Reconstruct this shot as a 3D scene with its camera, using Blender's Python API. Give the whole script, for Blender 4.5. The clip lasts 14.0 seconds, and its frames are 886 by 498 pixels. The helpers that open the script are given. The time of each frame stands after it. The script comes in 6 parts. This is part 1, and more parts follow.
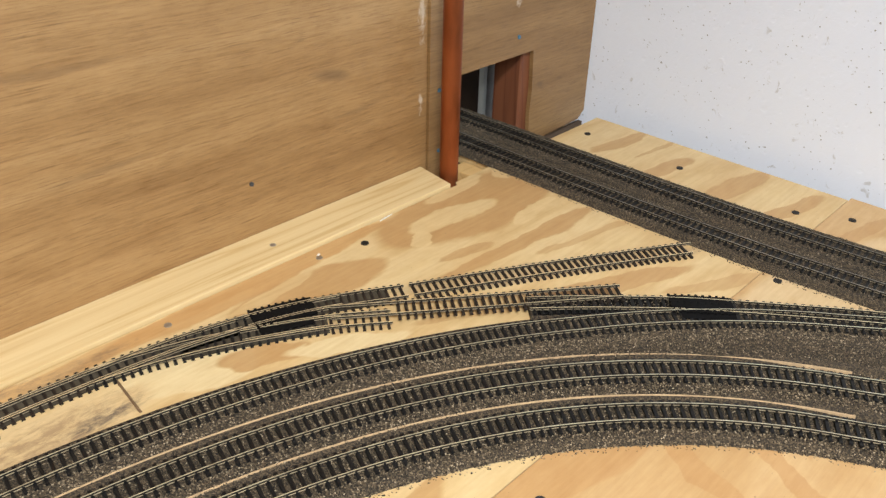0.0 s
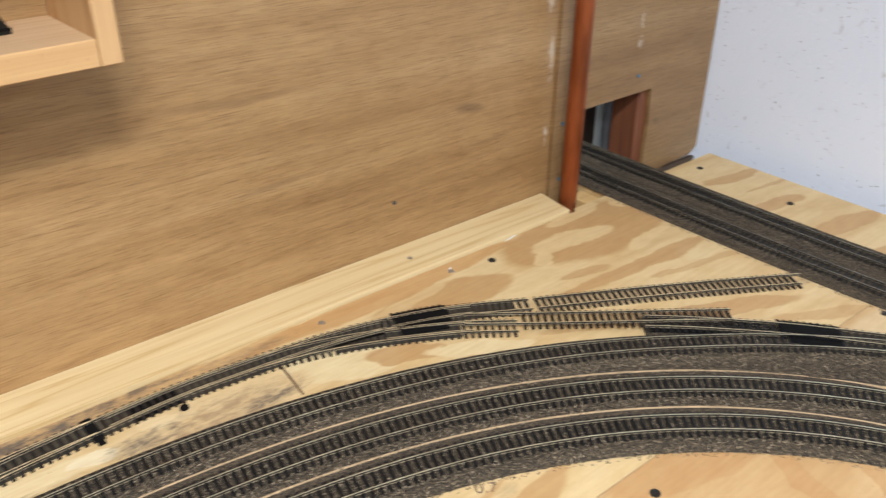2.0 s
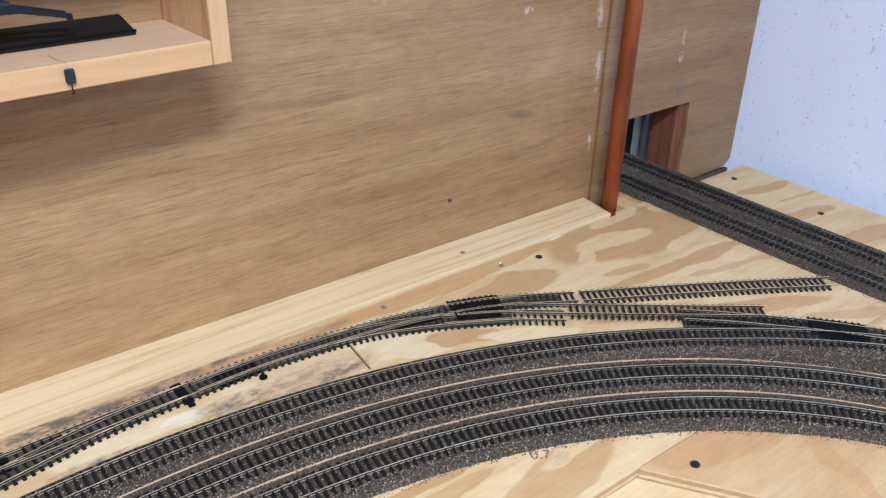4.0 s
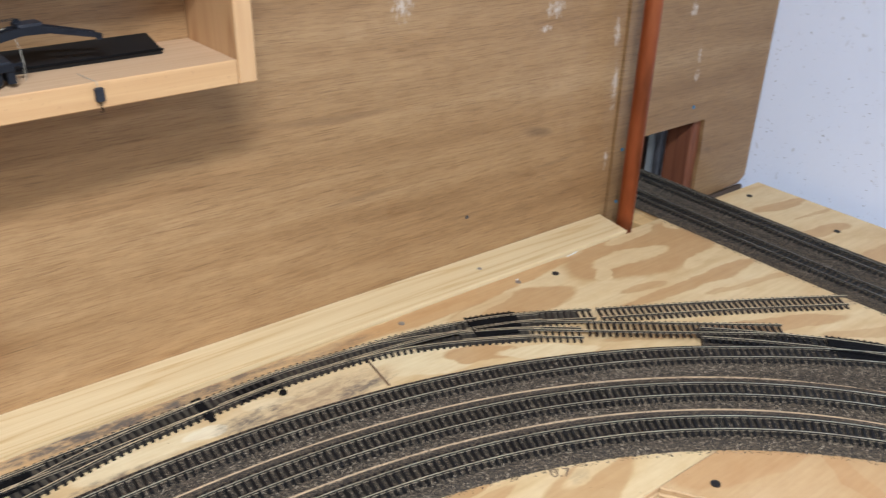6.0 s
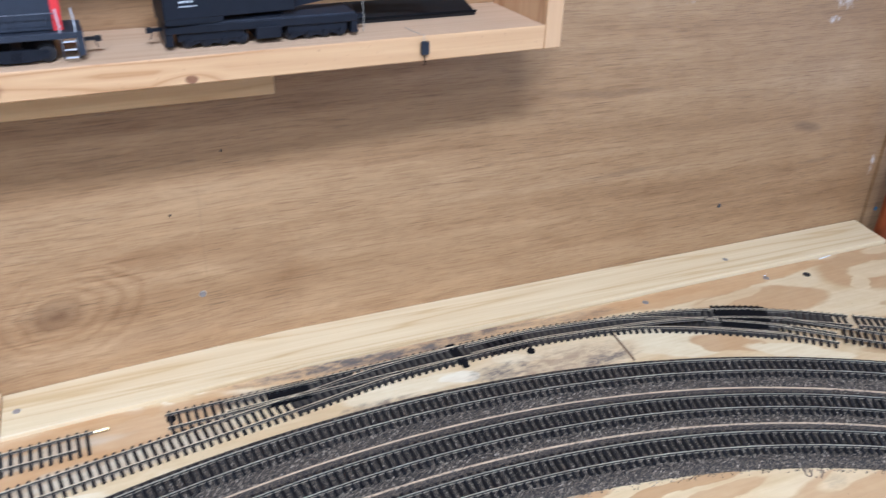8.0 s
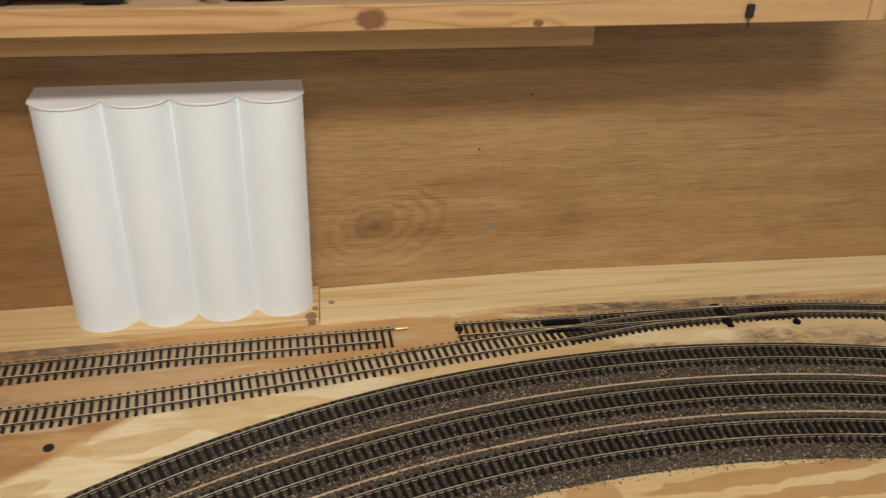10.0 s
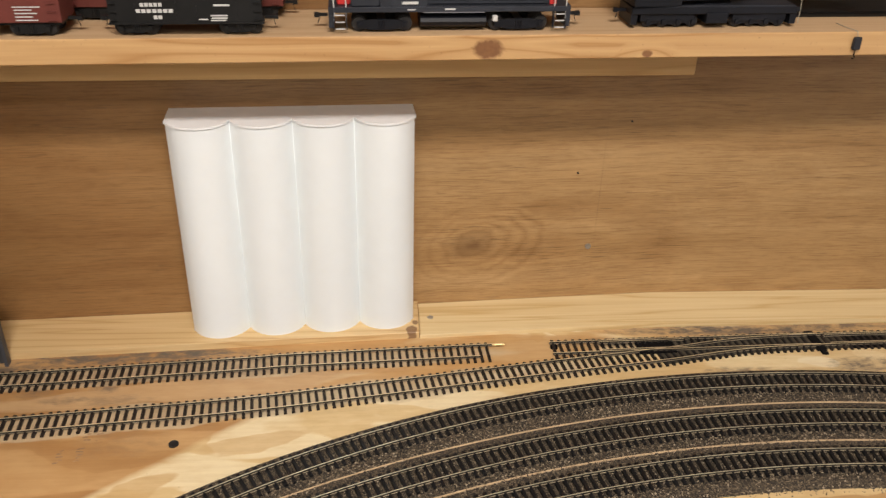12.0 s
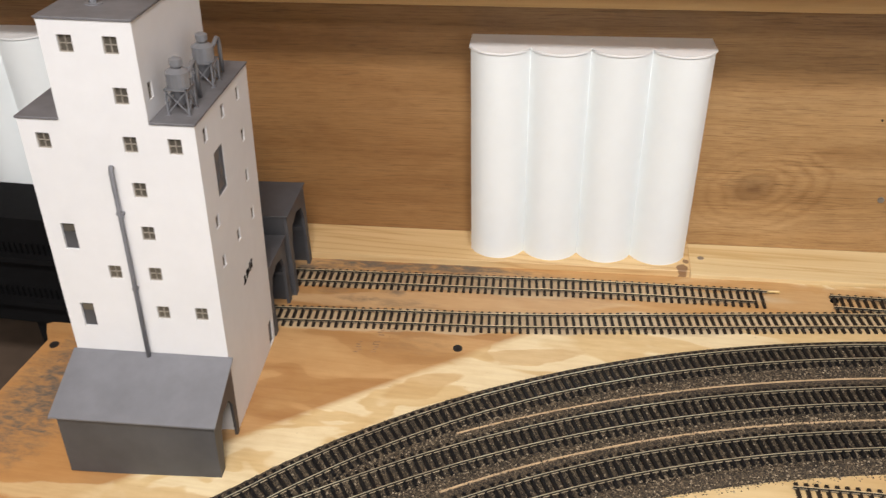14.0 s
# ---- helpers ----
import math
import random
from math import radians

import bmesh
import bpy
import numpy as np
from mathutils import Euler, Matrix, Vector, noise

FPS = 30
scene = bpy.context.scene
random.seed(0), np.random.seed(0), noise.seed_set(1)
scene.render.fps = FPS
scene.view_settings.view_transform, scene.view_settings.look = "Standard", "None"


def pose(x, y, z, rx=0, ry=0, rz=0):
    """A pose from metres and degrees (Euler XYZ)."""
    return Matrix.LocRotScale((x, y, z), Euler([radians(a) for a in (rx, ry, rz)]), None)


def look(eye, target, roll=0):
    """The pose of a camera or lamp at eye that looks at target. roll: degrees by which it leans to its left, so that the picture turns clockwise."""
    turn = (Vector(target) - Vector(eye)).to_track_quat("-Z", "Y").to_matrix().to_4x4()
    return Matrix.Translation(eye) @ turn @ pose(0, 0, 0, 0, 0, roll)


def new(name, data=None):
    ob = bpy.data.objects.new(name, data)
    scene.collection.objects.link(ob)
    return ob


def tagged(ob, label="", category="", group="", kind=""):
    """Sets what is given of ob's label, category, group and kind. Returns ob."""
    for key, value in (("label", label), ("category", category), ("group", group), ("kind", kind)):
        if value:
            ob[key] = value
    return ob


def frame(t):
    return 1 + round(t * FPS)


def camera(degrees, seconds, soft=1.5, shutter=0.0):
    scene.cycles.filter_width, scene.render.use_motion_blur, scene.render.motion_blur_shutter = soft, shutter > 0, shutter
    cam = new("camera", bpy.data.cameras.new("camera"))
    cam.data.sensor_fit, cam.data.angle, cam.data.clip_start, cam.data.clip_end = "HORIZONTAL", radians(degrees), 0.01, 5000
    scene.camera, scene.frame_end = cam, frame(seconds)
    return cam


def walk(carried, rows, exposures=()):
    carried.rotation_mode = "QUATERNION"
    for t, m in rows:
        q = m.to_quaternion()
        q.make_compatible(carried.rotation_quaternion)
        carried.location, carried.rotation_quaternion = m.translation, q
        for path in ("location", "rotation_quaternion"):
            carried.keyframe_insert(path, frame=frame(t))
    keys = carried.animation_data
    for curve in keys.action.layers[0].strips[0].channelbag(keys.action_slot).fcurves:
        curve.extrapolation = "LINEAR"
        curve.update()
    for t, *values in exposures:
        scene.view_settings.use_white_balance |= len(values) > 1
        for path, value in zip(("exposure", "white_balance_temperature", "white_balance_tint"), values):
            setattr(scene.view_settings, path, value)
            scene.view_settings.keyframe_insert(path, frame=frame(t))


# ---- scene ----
cam = camera(56.3, 14.0, soft=1.35, shutter=0.4)
PATH = [
    (0, (0.078, 0.183, 0.419), (1.34, 1.352, -0.601), 1.6),
    (0.5, (0.064, 0.165, 0.433), (1.297, 1.387, -0.56), 0.9),
    (1, (0.05, 0.15, 0.445), (1.268, 1.395, -0.538), 1.0),
    (1.5, (0.038, 0.143, 0.447), (1.261, 1.387, -0.531), 1.1),
    (2, (-0.001, 0.152, 0.45), (1.122, 1.496, -0.515), 0.6),
    (2.2, (-0.015, 0.154, 0.449), (1.062, 1.538, -0.513), 0.6),
    (4.3, (-0.074, 0.112, 0.467), (1.037, 1.497, -0.454), 1.8),
    (4.5, (-0.073, 0.107, 0.47), (1.063, 1.481, -0.437), 1.6),
    (5, (-0.066, 0.105, 0.47), (1.116, 1.443, -0.432), 1.7),
    (5.5, (-0.065, 0.111, 0.47), (1.117, 1.451, -0.427), 1.6),
    (6, (-0.083, 0.127, 0.466), (1.007, 1.537, -0.441), 1.5),
    (6.5, (-0.104, 0.143, 0.467), (0.889, 1.62, -0.445), 1.5),
    (7, (-0.128, 0.151, 0.465), (0.779, 1.686, -0.441), 1.4),
    (7.5, (-0.142, 0.154, 0.463), (0.69, 1.724, -0.455), 1.9),
    (8, (-0.166, 0.146, 0.459), (0.555, 1.75, -0.495), 2.4),
    (8.5, (-0.199, 0.136, 0.451), (0.373, 1.77, -0.55), 2.9),
    (9, (-0.228, 0.123, 0.442), (0.243, 1.78, -0.573), 3.3),
    (9.2, (-0.235, 0.117, 0.444), (0.195, 1.786, -0.571), 3.2),
    (11.3, (-0.301, 0.092, 0.459), (-0.142, 1.82, -0.536), 1.4),
    (11.5, (-0.3, 0.089, 0.46), (-0.139, 1.821, -0.528), 1.4),
    (12, (-0.308, 0.081, 0.464), (-0.169, 1.825, -0.505), 1.6),
    (12.5, (-0.321, 0.076, 0.465), (-0.297, 1.804, -0.542), 0.6),
    (13, (-0.341, 0.07, 0.462), (-0.484, 1.773, -0.576), -0.8),
    (13.5, (-0.366, 0.059, 0.459), (-0.626, 1.731, -0.607), -1.3),
    (14, (-0.381, 0.05, 0.459), (-0.709, 1.702, -0.619), -1.4),
]
EXPOSURES = [
    (0.0, 0.14, 6700, 5), (2.2, 0.07, 6100, 6), (4.3, 0.05, 5150, 11), (5.0, 0.0, 5700, 6), (6.0, 0.0, 5600, 8), (7.5, 0.09, 4800, 12), (8.0, 0.10, 4750, 12), (8.5, -0.48, 5450, 5),
    (9.0, -0.93, 6700, 7), (11.3, -0.52, 7300, 12), (12.5, -0.44, 7300, 13), (13.0, -0.38, 7100, 13), (14.0, -0.40, 6900, 12),
]
walk(cam, [(t, look(eye, target, roll)) for t, eye, target, roll in PATH], EXPOSURES)

# ---- world and lamps ----
world = bpy.data.worlds.new("world")
scene.world = world
world.use_nodes = True
world.node_tree.nodes["Background"].inputs[0].default_value = (0.9, 0.95, 1.0, 1)
world.node_tree.nodes["Background"].inputs[1].default_value = 0.01

CEIL = 1.45
# first lamp set from the shelf's shadow; the rest are unseen, added to brighten
LAMPS = [(-0.23, -0.37, 0.50, 0.20, 39.0), (-1.05, -1.0, 1.2, 0.16, 22.0), (0.20, -1.9, 1.2, 0.16, 21.0), (0.62, 0.94, 0.2, 0.06, 3.4)]
for lx, ly, ll, ld, lw in LAMPS:
    lamp = bpy.data.lights.new("key_fill_light", "AREA")
    lamp.shape, lamp.size, lamp.size_y, lamp.energy, lamp.color = "RECTANGLE", ll, ld, lw, (1.0, 0.99, 1.0)
    lob = new("key_fill_light", lamp)
    lob.matrix_world = pose(lx, ly, CEIL - 0.065)

# ---- materials ----
def node_material(name):
    m = bpy.data.materials.new(name)
    m.use_nodes = True
    nt = m.node_tree
    return m, nt, nt.nodes["Principled BSDF"]


def mapped(nt, scale=(1, 1, 1), rot=(0, 0, 0), coord="Object", loc=(0, 0, 0)):
    tc, mp = nt.nodes.new("ShaderNodeTexCoord"), nt.nodes.new("ShaderNodeMapping")
    nt.links.new(tc.outputs[coord], mp.inputs[0])
    mp.inputs["Scale"].default_value, mp.inputs["Rotation"].default_value, mp.inputs["Location"].default_value = scale, rot, loc
    return mp.outputs[0]


def noise_tex(nt, vec, scale, detail=4.0, rough=0.55, distort=0.0):
    n = nt.nodes.new("ShaderNodeTexNoise")
    n.inputs["Scale"].default_value, n.inputs["Detail"].default_value = scale, detail
    n.inputs["Roughness"].default_value, n.inputs["Distortion"].default_value = rough, distort
    nt.links.new(vec, n.inputs["Vector"])
    return n.outputs["Fac"]


def ramp(nt, fac, stops, mode="LINEAR"):
    r = nt.nodes.new("ShaderNodeValToRGB")
    r.color_ramp.interpolation = mode
    el = r.color_ramp.elements
    while len(el) < len(stops):
        el.new(0.5)
    for e, (p, c) in zip(el, stops):
        e.position = p
        e.color = (*c, 1) if len(c) == 3 else c
    nt.links.new(fac, r.inputs[0])
    return r.outputs[0]


def arith(nt, op, a, b=None, c=None):
    n = nt.nodes.new("ShaderNodeMath")
    n.operation = op
    for i, v in enumerate((a, b, c)):
        if v is None:
            continue
        if isinstance(v, (int, float)):
            n.inputs[i].default_value = v
        else:
            nt.links.new(v, n.inputs[i])
    return n.outputs[0]


def blend(nt, fac, a, b, mode="MIX"):
    n = nt.nodes.new("ShaderNodeMix")
    n.data_type, n.blend_type = "RGBA", mode
    for i, v in ((0, fac), (6, a), (7, b)):
        if isinstance(v, (int, float)):
            n.inputs[i].default_value = v
        elif isinstance(v, tuple):
            n.inputs[i].default_value = (*v, 1)
        else:
            nt.links.new(v, n.inputs[i])
    return n.outputs[2]


def bump(nt, b, height, strength=0.3, dist=0.001):
    n = nt.nodes.new("ShaderNodeBump")
    n.inputs["Strength"].default_value, n.inputs["Distance"].default_value = strength, dist
    nt.links.new(height, n.inputs["Height"])
    nt.links.new(n.outputs[0], b.inputs["Normal"])


CREAM, PALE, TAN, UMBER = (0.68, 0.515, 0.275), (0.72, 0.59, 0.350), (0.49, 0.298, 0.128), (0.450, 0.260, 0.103)
WARM, ORANGE, DUSTY = (0.60, 0.408, 0.195), (0.535, 0.308, 0.122), (0.565, 0.455, 0.300)
SOOT, DIRT, RUST = (0.12, 0.098, 0.08), (0.18, 0.125, 0.082), (0.23, 0.14, 0.08)
# figure of the deck veneer, dust between ties, shade under one track: centre, half length, half width, turn, strength,
# tone
DECK_FIGURE_AND_SHADE = (
    (0.43, 0.740, 0.19, 0.017, 1, 0.80, ORANGE), (0.15, 0.741, 0.30, 0.012, 0, 0.60, ORANGE), (0.690, 0.706, 0.140, 0.056, -2, 0.90, TAN), (0.657, 0.703, 0.064, 0.019, -5, 0.95, CREAM),
    (0.594, 0.690, 0.020, 0.011, 40, 0.9, CREAM), (0.726, 0.650, 0.043, 0.0105, 4, 0.95, CREAM), (0.700, 0.745, 0.055, 0.012, 2, 0.85, CREAM),
    (0.785, 0.735, 0.030, 0.014, 10, 0.8, CREAM), (0.665, 0.617, 0.125, 0.0135, -3, 0.85, TAN), (0.610, 0.646, 0.040, 0.008, -12, 0.7, TAN),
    (0.715, 0.578, 0.070, 0.0065, -8, 0.6, TAN), (0.462, 0.698, 0.088, 0.026, -10, 0.85, TAN), (0.430, 0.716, 0.05, 0.008, 3, 0.6, CREAM),
    (0.660, 0.510, 0.105, 0.0125, -24, 0.8, TAN), (0.735, 0.440, 0.06, 0.010, -30, 0.6, TAN), (0.540, 0.566, 0.07, 0.008, -28, 0.6, TAN),
    (0.955, 0.690, 0.060, 0.014, -8, 0.8, TAN), (0.915, 0.610, 0.065, 0.013, -14, 0.8, TAN), (0.945, 0.525, 0.065, 0.019, -10, 0.8, TAN), (0.93, 0.455, 0.07, 0.012, -12, 0.8, TAN), (0.97, 0.645, 0.05, 0.005, -6, 0.7, TAN),
    (0.316, 0.670, 0.060, 0.027, -26, 0.95, PALE), (0.372, 0.646, 0.046, 0.015, -26, 0.85, TAN), (0.430, 0.612, 0.055, 0.013, -27, 0.9, PALE), (0.20, 0.682, 0.092, 0.026, -6, 0.85, (0.67, 0.515, 0.290)),
    (0.05, 0.691, 0.068, 0.015, -2, 0.85, (0.74, 0.610, 0.370)), (0.10, 0.690, 0.022, 0.008, -8, 0.9, (0.78, 0.68, 0.47)), (0.165, 0.697, 0.030, 0.007, -12, 0.8, (0.74, 0.60, 0.36)), (0.235, 0.650, 0.06, 0.010, -20, 0.7, (0.60, 0.45, 0.27)),
    (-0.42, 0.672, 0.27, 0.014, 6, 0.85, (0.56, 0.365, 0.19)), (-0.42, 0.722, 0.24, 0.012, 5, 0.7, ORANGE), (-0.23, 0.712, 0.15, 0.030, 6, 0.8, ORANGE), (-0.28, 0.679, 0.10, 0.012, 9, 0.8, ORANGE),
    (0.05, 0.512, 0.110, 0.0080, 4, 0.85, UMBER), (0.15, 0.4985, 0.150, 0.0065, 2.5, 0.85, UMBER), (-0.085, 0.500, 0.030, 0.022, 70, 0.85, TAN), (0.215, 0.484, 0.060, 0.008, 4, 0.7, TAN),
    (-0.465, 0.6955, 0.30, 0.0165, 4.1, 0.72, DUSTY), (-0.50, 0.6345, 0.26, 0.0165, 6.6, 0.72, DUSTY), (-0.28, 0.665, 0.20, 0.0165, 9.0, 0.66, DUSTY),
    # first row: shade under the dead-end track, put into the deck's colour
    (0.648, 0.559, 0.175, 0.0150, -29.5, 0.6, (0.47, 0.355, 0.21)), (0.31, 0.448, 0.08, 0.026, 14, 0.75, TAN), (0.36, 0.470, 0.06, 0.010, 10, 0.8, CREAM), (0.09, 0.46, 0.16, 0.012, 3, 0.6, WARM))
STAINS = (
    (-0.59, 0.715, 0.10, 0.018, 1.0, SOOT), (-0.50, 0.722, 0.08, 0.012, 1.0, SOOT), (-0.64, 0.700, 0.05, 0.014, 0.9, SOOT), (-0.553, 0.671, 0.020, 0.010, 0.7, SOOT), (-0.585, 0.657, 0.028, 0.010, 0.7, DIRT),
    (-0.612, 0.667, 0.022, 0.012, 0.6, DIRT), 
    (-0.50, 0.716, 0.16, 0.018, 0.75, SOOT), (-0.80, 0.49, 0.055, 0.12, 1.0, SOOT), (-0.52, 0.600, 0.06, 0.03, 0.35, RUST),
    (0.324, 0.464, 0.016, 0.012, 0.3, DIRT), (-0.50, 0.693, 0.26, 0.024, 0.4, RUST), (-0.46, 0.642, 0.26, 0.018, 0.22, RUST),
    (0.205, 0.676, 0.105, 0.034, 0.65, RUST), (0.14, 0.684, 0.05, 0.016, 0.9, SOOT), (0.02, 0.676, 0.05, 0.012, 0.8, SOOT),
    (0.245, 0.668, 0.045, 0.013, 0.85, SOOT), (0.00, 0.744, 0.13, 0.013, 1.0, SOOT), (0.15, 0.747, 0.11, 0.012, 1.0, DIRT), (0.26, 0.738, 0.07, 0.012, 0.6, DIRT),
    (0.05, 0.668, 0.12, 0.020, 0.5, RUST), (0.06, 0.742, 0.15, 0.014, 1.0, SOOT), (-0.08, 0.726, 0.08, 0.012, 1.0, SOOT), (-0.54, 0.655, 0.05, 0.012, 0.5, DIRT))


def swayed(nt, amounts, stretch=(1, 1, 1)):
    """Object coordinates pushed about by noise: rows of (scale, reach)."""
    tc = nt.nodes.new("ShaderNodeTexCoord")
    out = tc.outputs["Object"]
    for scale, reach in amounts:
        n = nt.nodes.new("ShaderNodeTexNoise")
        n.inputs["Scale"].default_value, n.inputs["Detail"].default_value = scale, 3.0
        nt.links.new(mapped(nt, stretch), n.inputs["Vector"])
        push = nt.nodes.new("ShaderNodeVectorMath")
        push.operation = "MULTIPLY_ADD"
        nt.links.new(n.outputs["Color"], push.inputs[0])
        push.inputs[1].default_value, push.inputs[2].default_value = (reach,) * 3, (-reach / 2,) * 3
        add = nt.nodes.new("ShaderNodeVectorMath")
        nt.links.new(out, add.inputs[0])
        nt.links.new(push.outputs[0], add.inputs[1])
        out = add.outputs[0]
    return out


def ellipse(nt, vec, centre, size, turn=(0, 0, 0)):
    """1 in the middle of a turned ellipse, falling to 0 at its rim."""
    mp, g = nt.nodes.new("ShaderNodeMapping"), nt.nodes.new("ShaderNodeTexGradient")
    mp.vector_type, g.gradient_type = "TEXTURE", "SPHERICAL"
    mp.inputs["Location"].default_value, mp.inputs["Scale"].default_value, mp.inputs["Rotation"].default_value = centre, size, turn
    nt.links.new(vec, mp.inputs[0])
    nt.links.new(mp.outputs[0], g.inputs[0])
    return g.outputs["Fac"]


def fir_plywood(name="fir_plywood", tone_rows=DECK_FIGURE_AND_SHADE, base=((0.0, (0.615, 0.440, 0.220)), (0.5, (0.665, 0.502, 0.265)), (1.0, (0.690, 0.535, 0.298))), orange_end=True):
    """Rotary-cut fir veneer: cream ground, tan islands with crisp wavy rims, fine grain and dirt."""
    m, nt, b = node_material(name)
    big = noise_tex(nt, mapped(nt, (1.0, 4.5, 1.0), (0, 0, radians(-3))), 3.2, 2.5, 0.5, 0.35)
    col = ramp(nt, arith(nt, "PINGPONG", arith(nt, "MULTIPLY", big, 7.0), 1.0), list(base))
    sway = swayed(nt, ((13.0, 0.026), (60.0, 0.0050)), (1.0, 2.2, 1.0))
    fine = noise_tex(nt, mapped(nt, (5.0, 130.0, 20.0), (0, 0, radians(-4))), 2.0, 5.0, 0.6)
    if orange_end:
        # the warm heartwood beyond a straight glue line at one end, with darker flames
        sep = nt.nodes.new("ShaderNodeSeparateXYZ")
        nt.links.new(swayed(nt, ((16.0, 0.004), (70.0, 0.0015))), sep.inputs[0])
        over = arith(nt, "ADD", arith(nt, "MULTIPLY", sep.outputs[0], -0.618), arith(nt, "MULTIPLY", sep.outputs[1], 0.786))
        flames = arith(nt, "PINGPONG", arith(nt, "MULTIPLY", noise_tex(nt, mapped(nt, (1, 3.2, 1), (0, 0, radians(-12))), 5.0, 3.0, 0.5, 0.5), 8.0), 1.0)
        warm = ramp(nt, flames, [(0.0, (0.405, 0.213, 0.080)), (0.42, (0.440, 0.243, 0.098)), (0.50, (0.500, 0.292, 0.124)), (1.0, (0.555, 0.338, 0.152))])
        pale = ramp(nt, noise_tex(nt, mapped(nt, (1, 2.2, 1), (0, 0, radians(-30))), 8.0, 3.0, 0.5, 0.6), [(0.465, (0.785, 0.660, 0.422)), (0.485, (0.660, 0.485, 0.248)), (0.545, (0.685, 0.515, 0.275)), (0.565, (0.795, 0.675, 0.438))])
        col = blend(nt, arith(nt, "MULTIPLY", ramp(nt, over, [(0.60, (0, 0, 0)), (0.66, (1, 1, 1))]), 0.92), col, pale)
        col = blend(nt, ramp(nt, over, [(0.7525, (0, 0, 0)), (0.7560, (1, 1, 1))]), col, warm)
        for row in ((-0.83, 0.44, 0.17, 0.11, 40, 0.8, (0.475, 0.240, 0.084)), (-0.74, 0.50, 0.03, 0.009, 30, 0.6, (0.60, 0.40, 0.20)), (-0.500, 0.548, 0.036, 0.012, 25, 0.8, WARM), (-0.415, 0.600, 0.05, 0.010, 14, 0.7, WARM), (-0.535, 0.580, 0.085, 0.023, 14, 0.2, UMBER), (-0.610, 0.508, 0.05, 0.010, 36, 0.3, UMBER), (-0.70, 0.400, 0.10, 0.010, 4, 0.8, (0.64, 0.46, 0.24)), (-0.76, 0.375, 0.10, 0.012, 8, 0.6, UMBER)):
            kx, ky, w, h, turn, amount, tone = row
            col = blend(nt, arith(nt, "MULTIPLY", ramp(nt, ellipse(nt, sway, (kx, ky, 0), (w, h, 1000), (0, 0, radians(turn))), [(0.02, (0, 0, 0)), (0.16, (1, 1, 1))]), amount), col, tone)
    for kx, ky, w, h, turn, amount, tone in tone_rows:
        rim = ramp(nt, ellipse(nt, sway, (kx, ky, 0), (w, h, 1000), (0, 0, radians(turn))), [(0.02, (0, 0, 0)), (0.14, (1, 1, 1))])
        col = blend(nt, arith(nt, "MULTIPLY", rim, amount), col, tone)
    col = blend(nt, 0.24, col, ramp(nt, fine, [(0.3, (0.66, 0.54, 0.43)), (0.62, (1.0, 1.0, 1.0))]), "MULTIPLY")
    mottle = noise_tex(nt, mapped(nt, (1.0, 2.6, 1.0), (0, 0, radians(-6))), 34.0, 5.0, 0.65)
    col = blend(nt, 0.42, col, ramp(nt, mottle, [(0.32, (0.80, 0.71, 0.60)), (0.60, (1.0, 1.0, 1.0))]), "MULTIPLY")
    stain = ramp(nt, noise_tex(nt, mapped(nt), 7.0, 3.0), [(0.62, (1, 1, 1)), (0.78, (0.82, 0.70, 0.58))])
    col = blend(nt, 0.6, col, stain, "MULTIPLY")
    specks = ramp(nt, noise_tex(nt, mapped(nt, (1, 2.5, 1)), 210.0, 2.0, 0.5), [(0.735, (0, 0, 0)), (0.775, (1, 1, 1))])
    col = blend(nt, arith(nt, "MULTIPLY", specks, 0.6), col, (0.20, 0.12, 0.065))
    grime = noise_tex(nt, mapped(nt, (1, 3.2, 1), (0, 0, radians(-18))), 70.0, 6.0, 0.72, 0.6)
    scuff = ramp(nt, noise_tex(nt, mapped(nt, (1, 1.8, 1), (0, 0, radians(8))), 60.0, 5.0, 0.7, 0.4), [(0.36, (0.15, 0.15, 0.15)), (0.56, (1, 1, 1))])
    for kx, ky, w, h, amount, tone in STAINS:
        spot = arith(nt, "POWER", ellipse(nt, mapped(nt), (kx, ky, 0), (w, h, 1000)), 0.5)
        patch = ramp(nt, arith(nt, "MULTIPLY", spot, grime), [(0.24, (0, 0, 0)), (0.46, (1, 1, 1))])
        col = blend(nt, arith(nt, "MULTIPLY", arith(nt, "MULTIPLY", patch, scuff), amount), col, tone)
    nt.links.new(col, b.inputs["Base Color"])
    b.inputs["Roughness"].default_value = 0.55
    bump(nt, b, fine, 0.12, 0.0006)
    return m


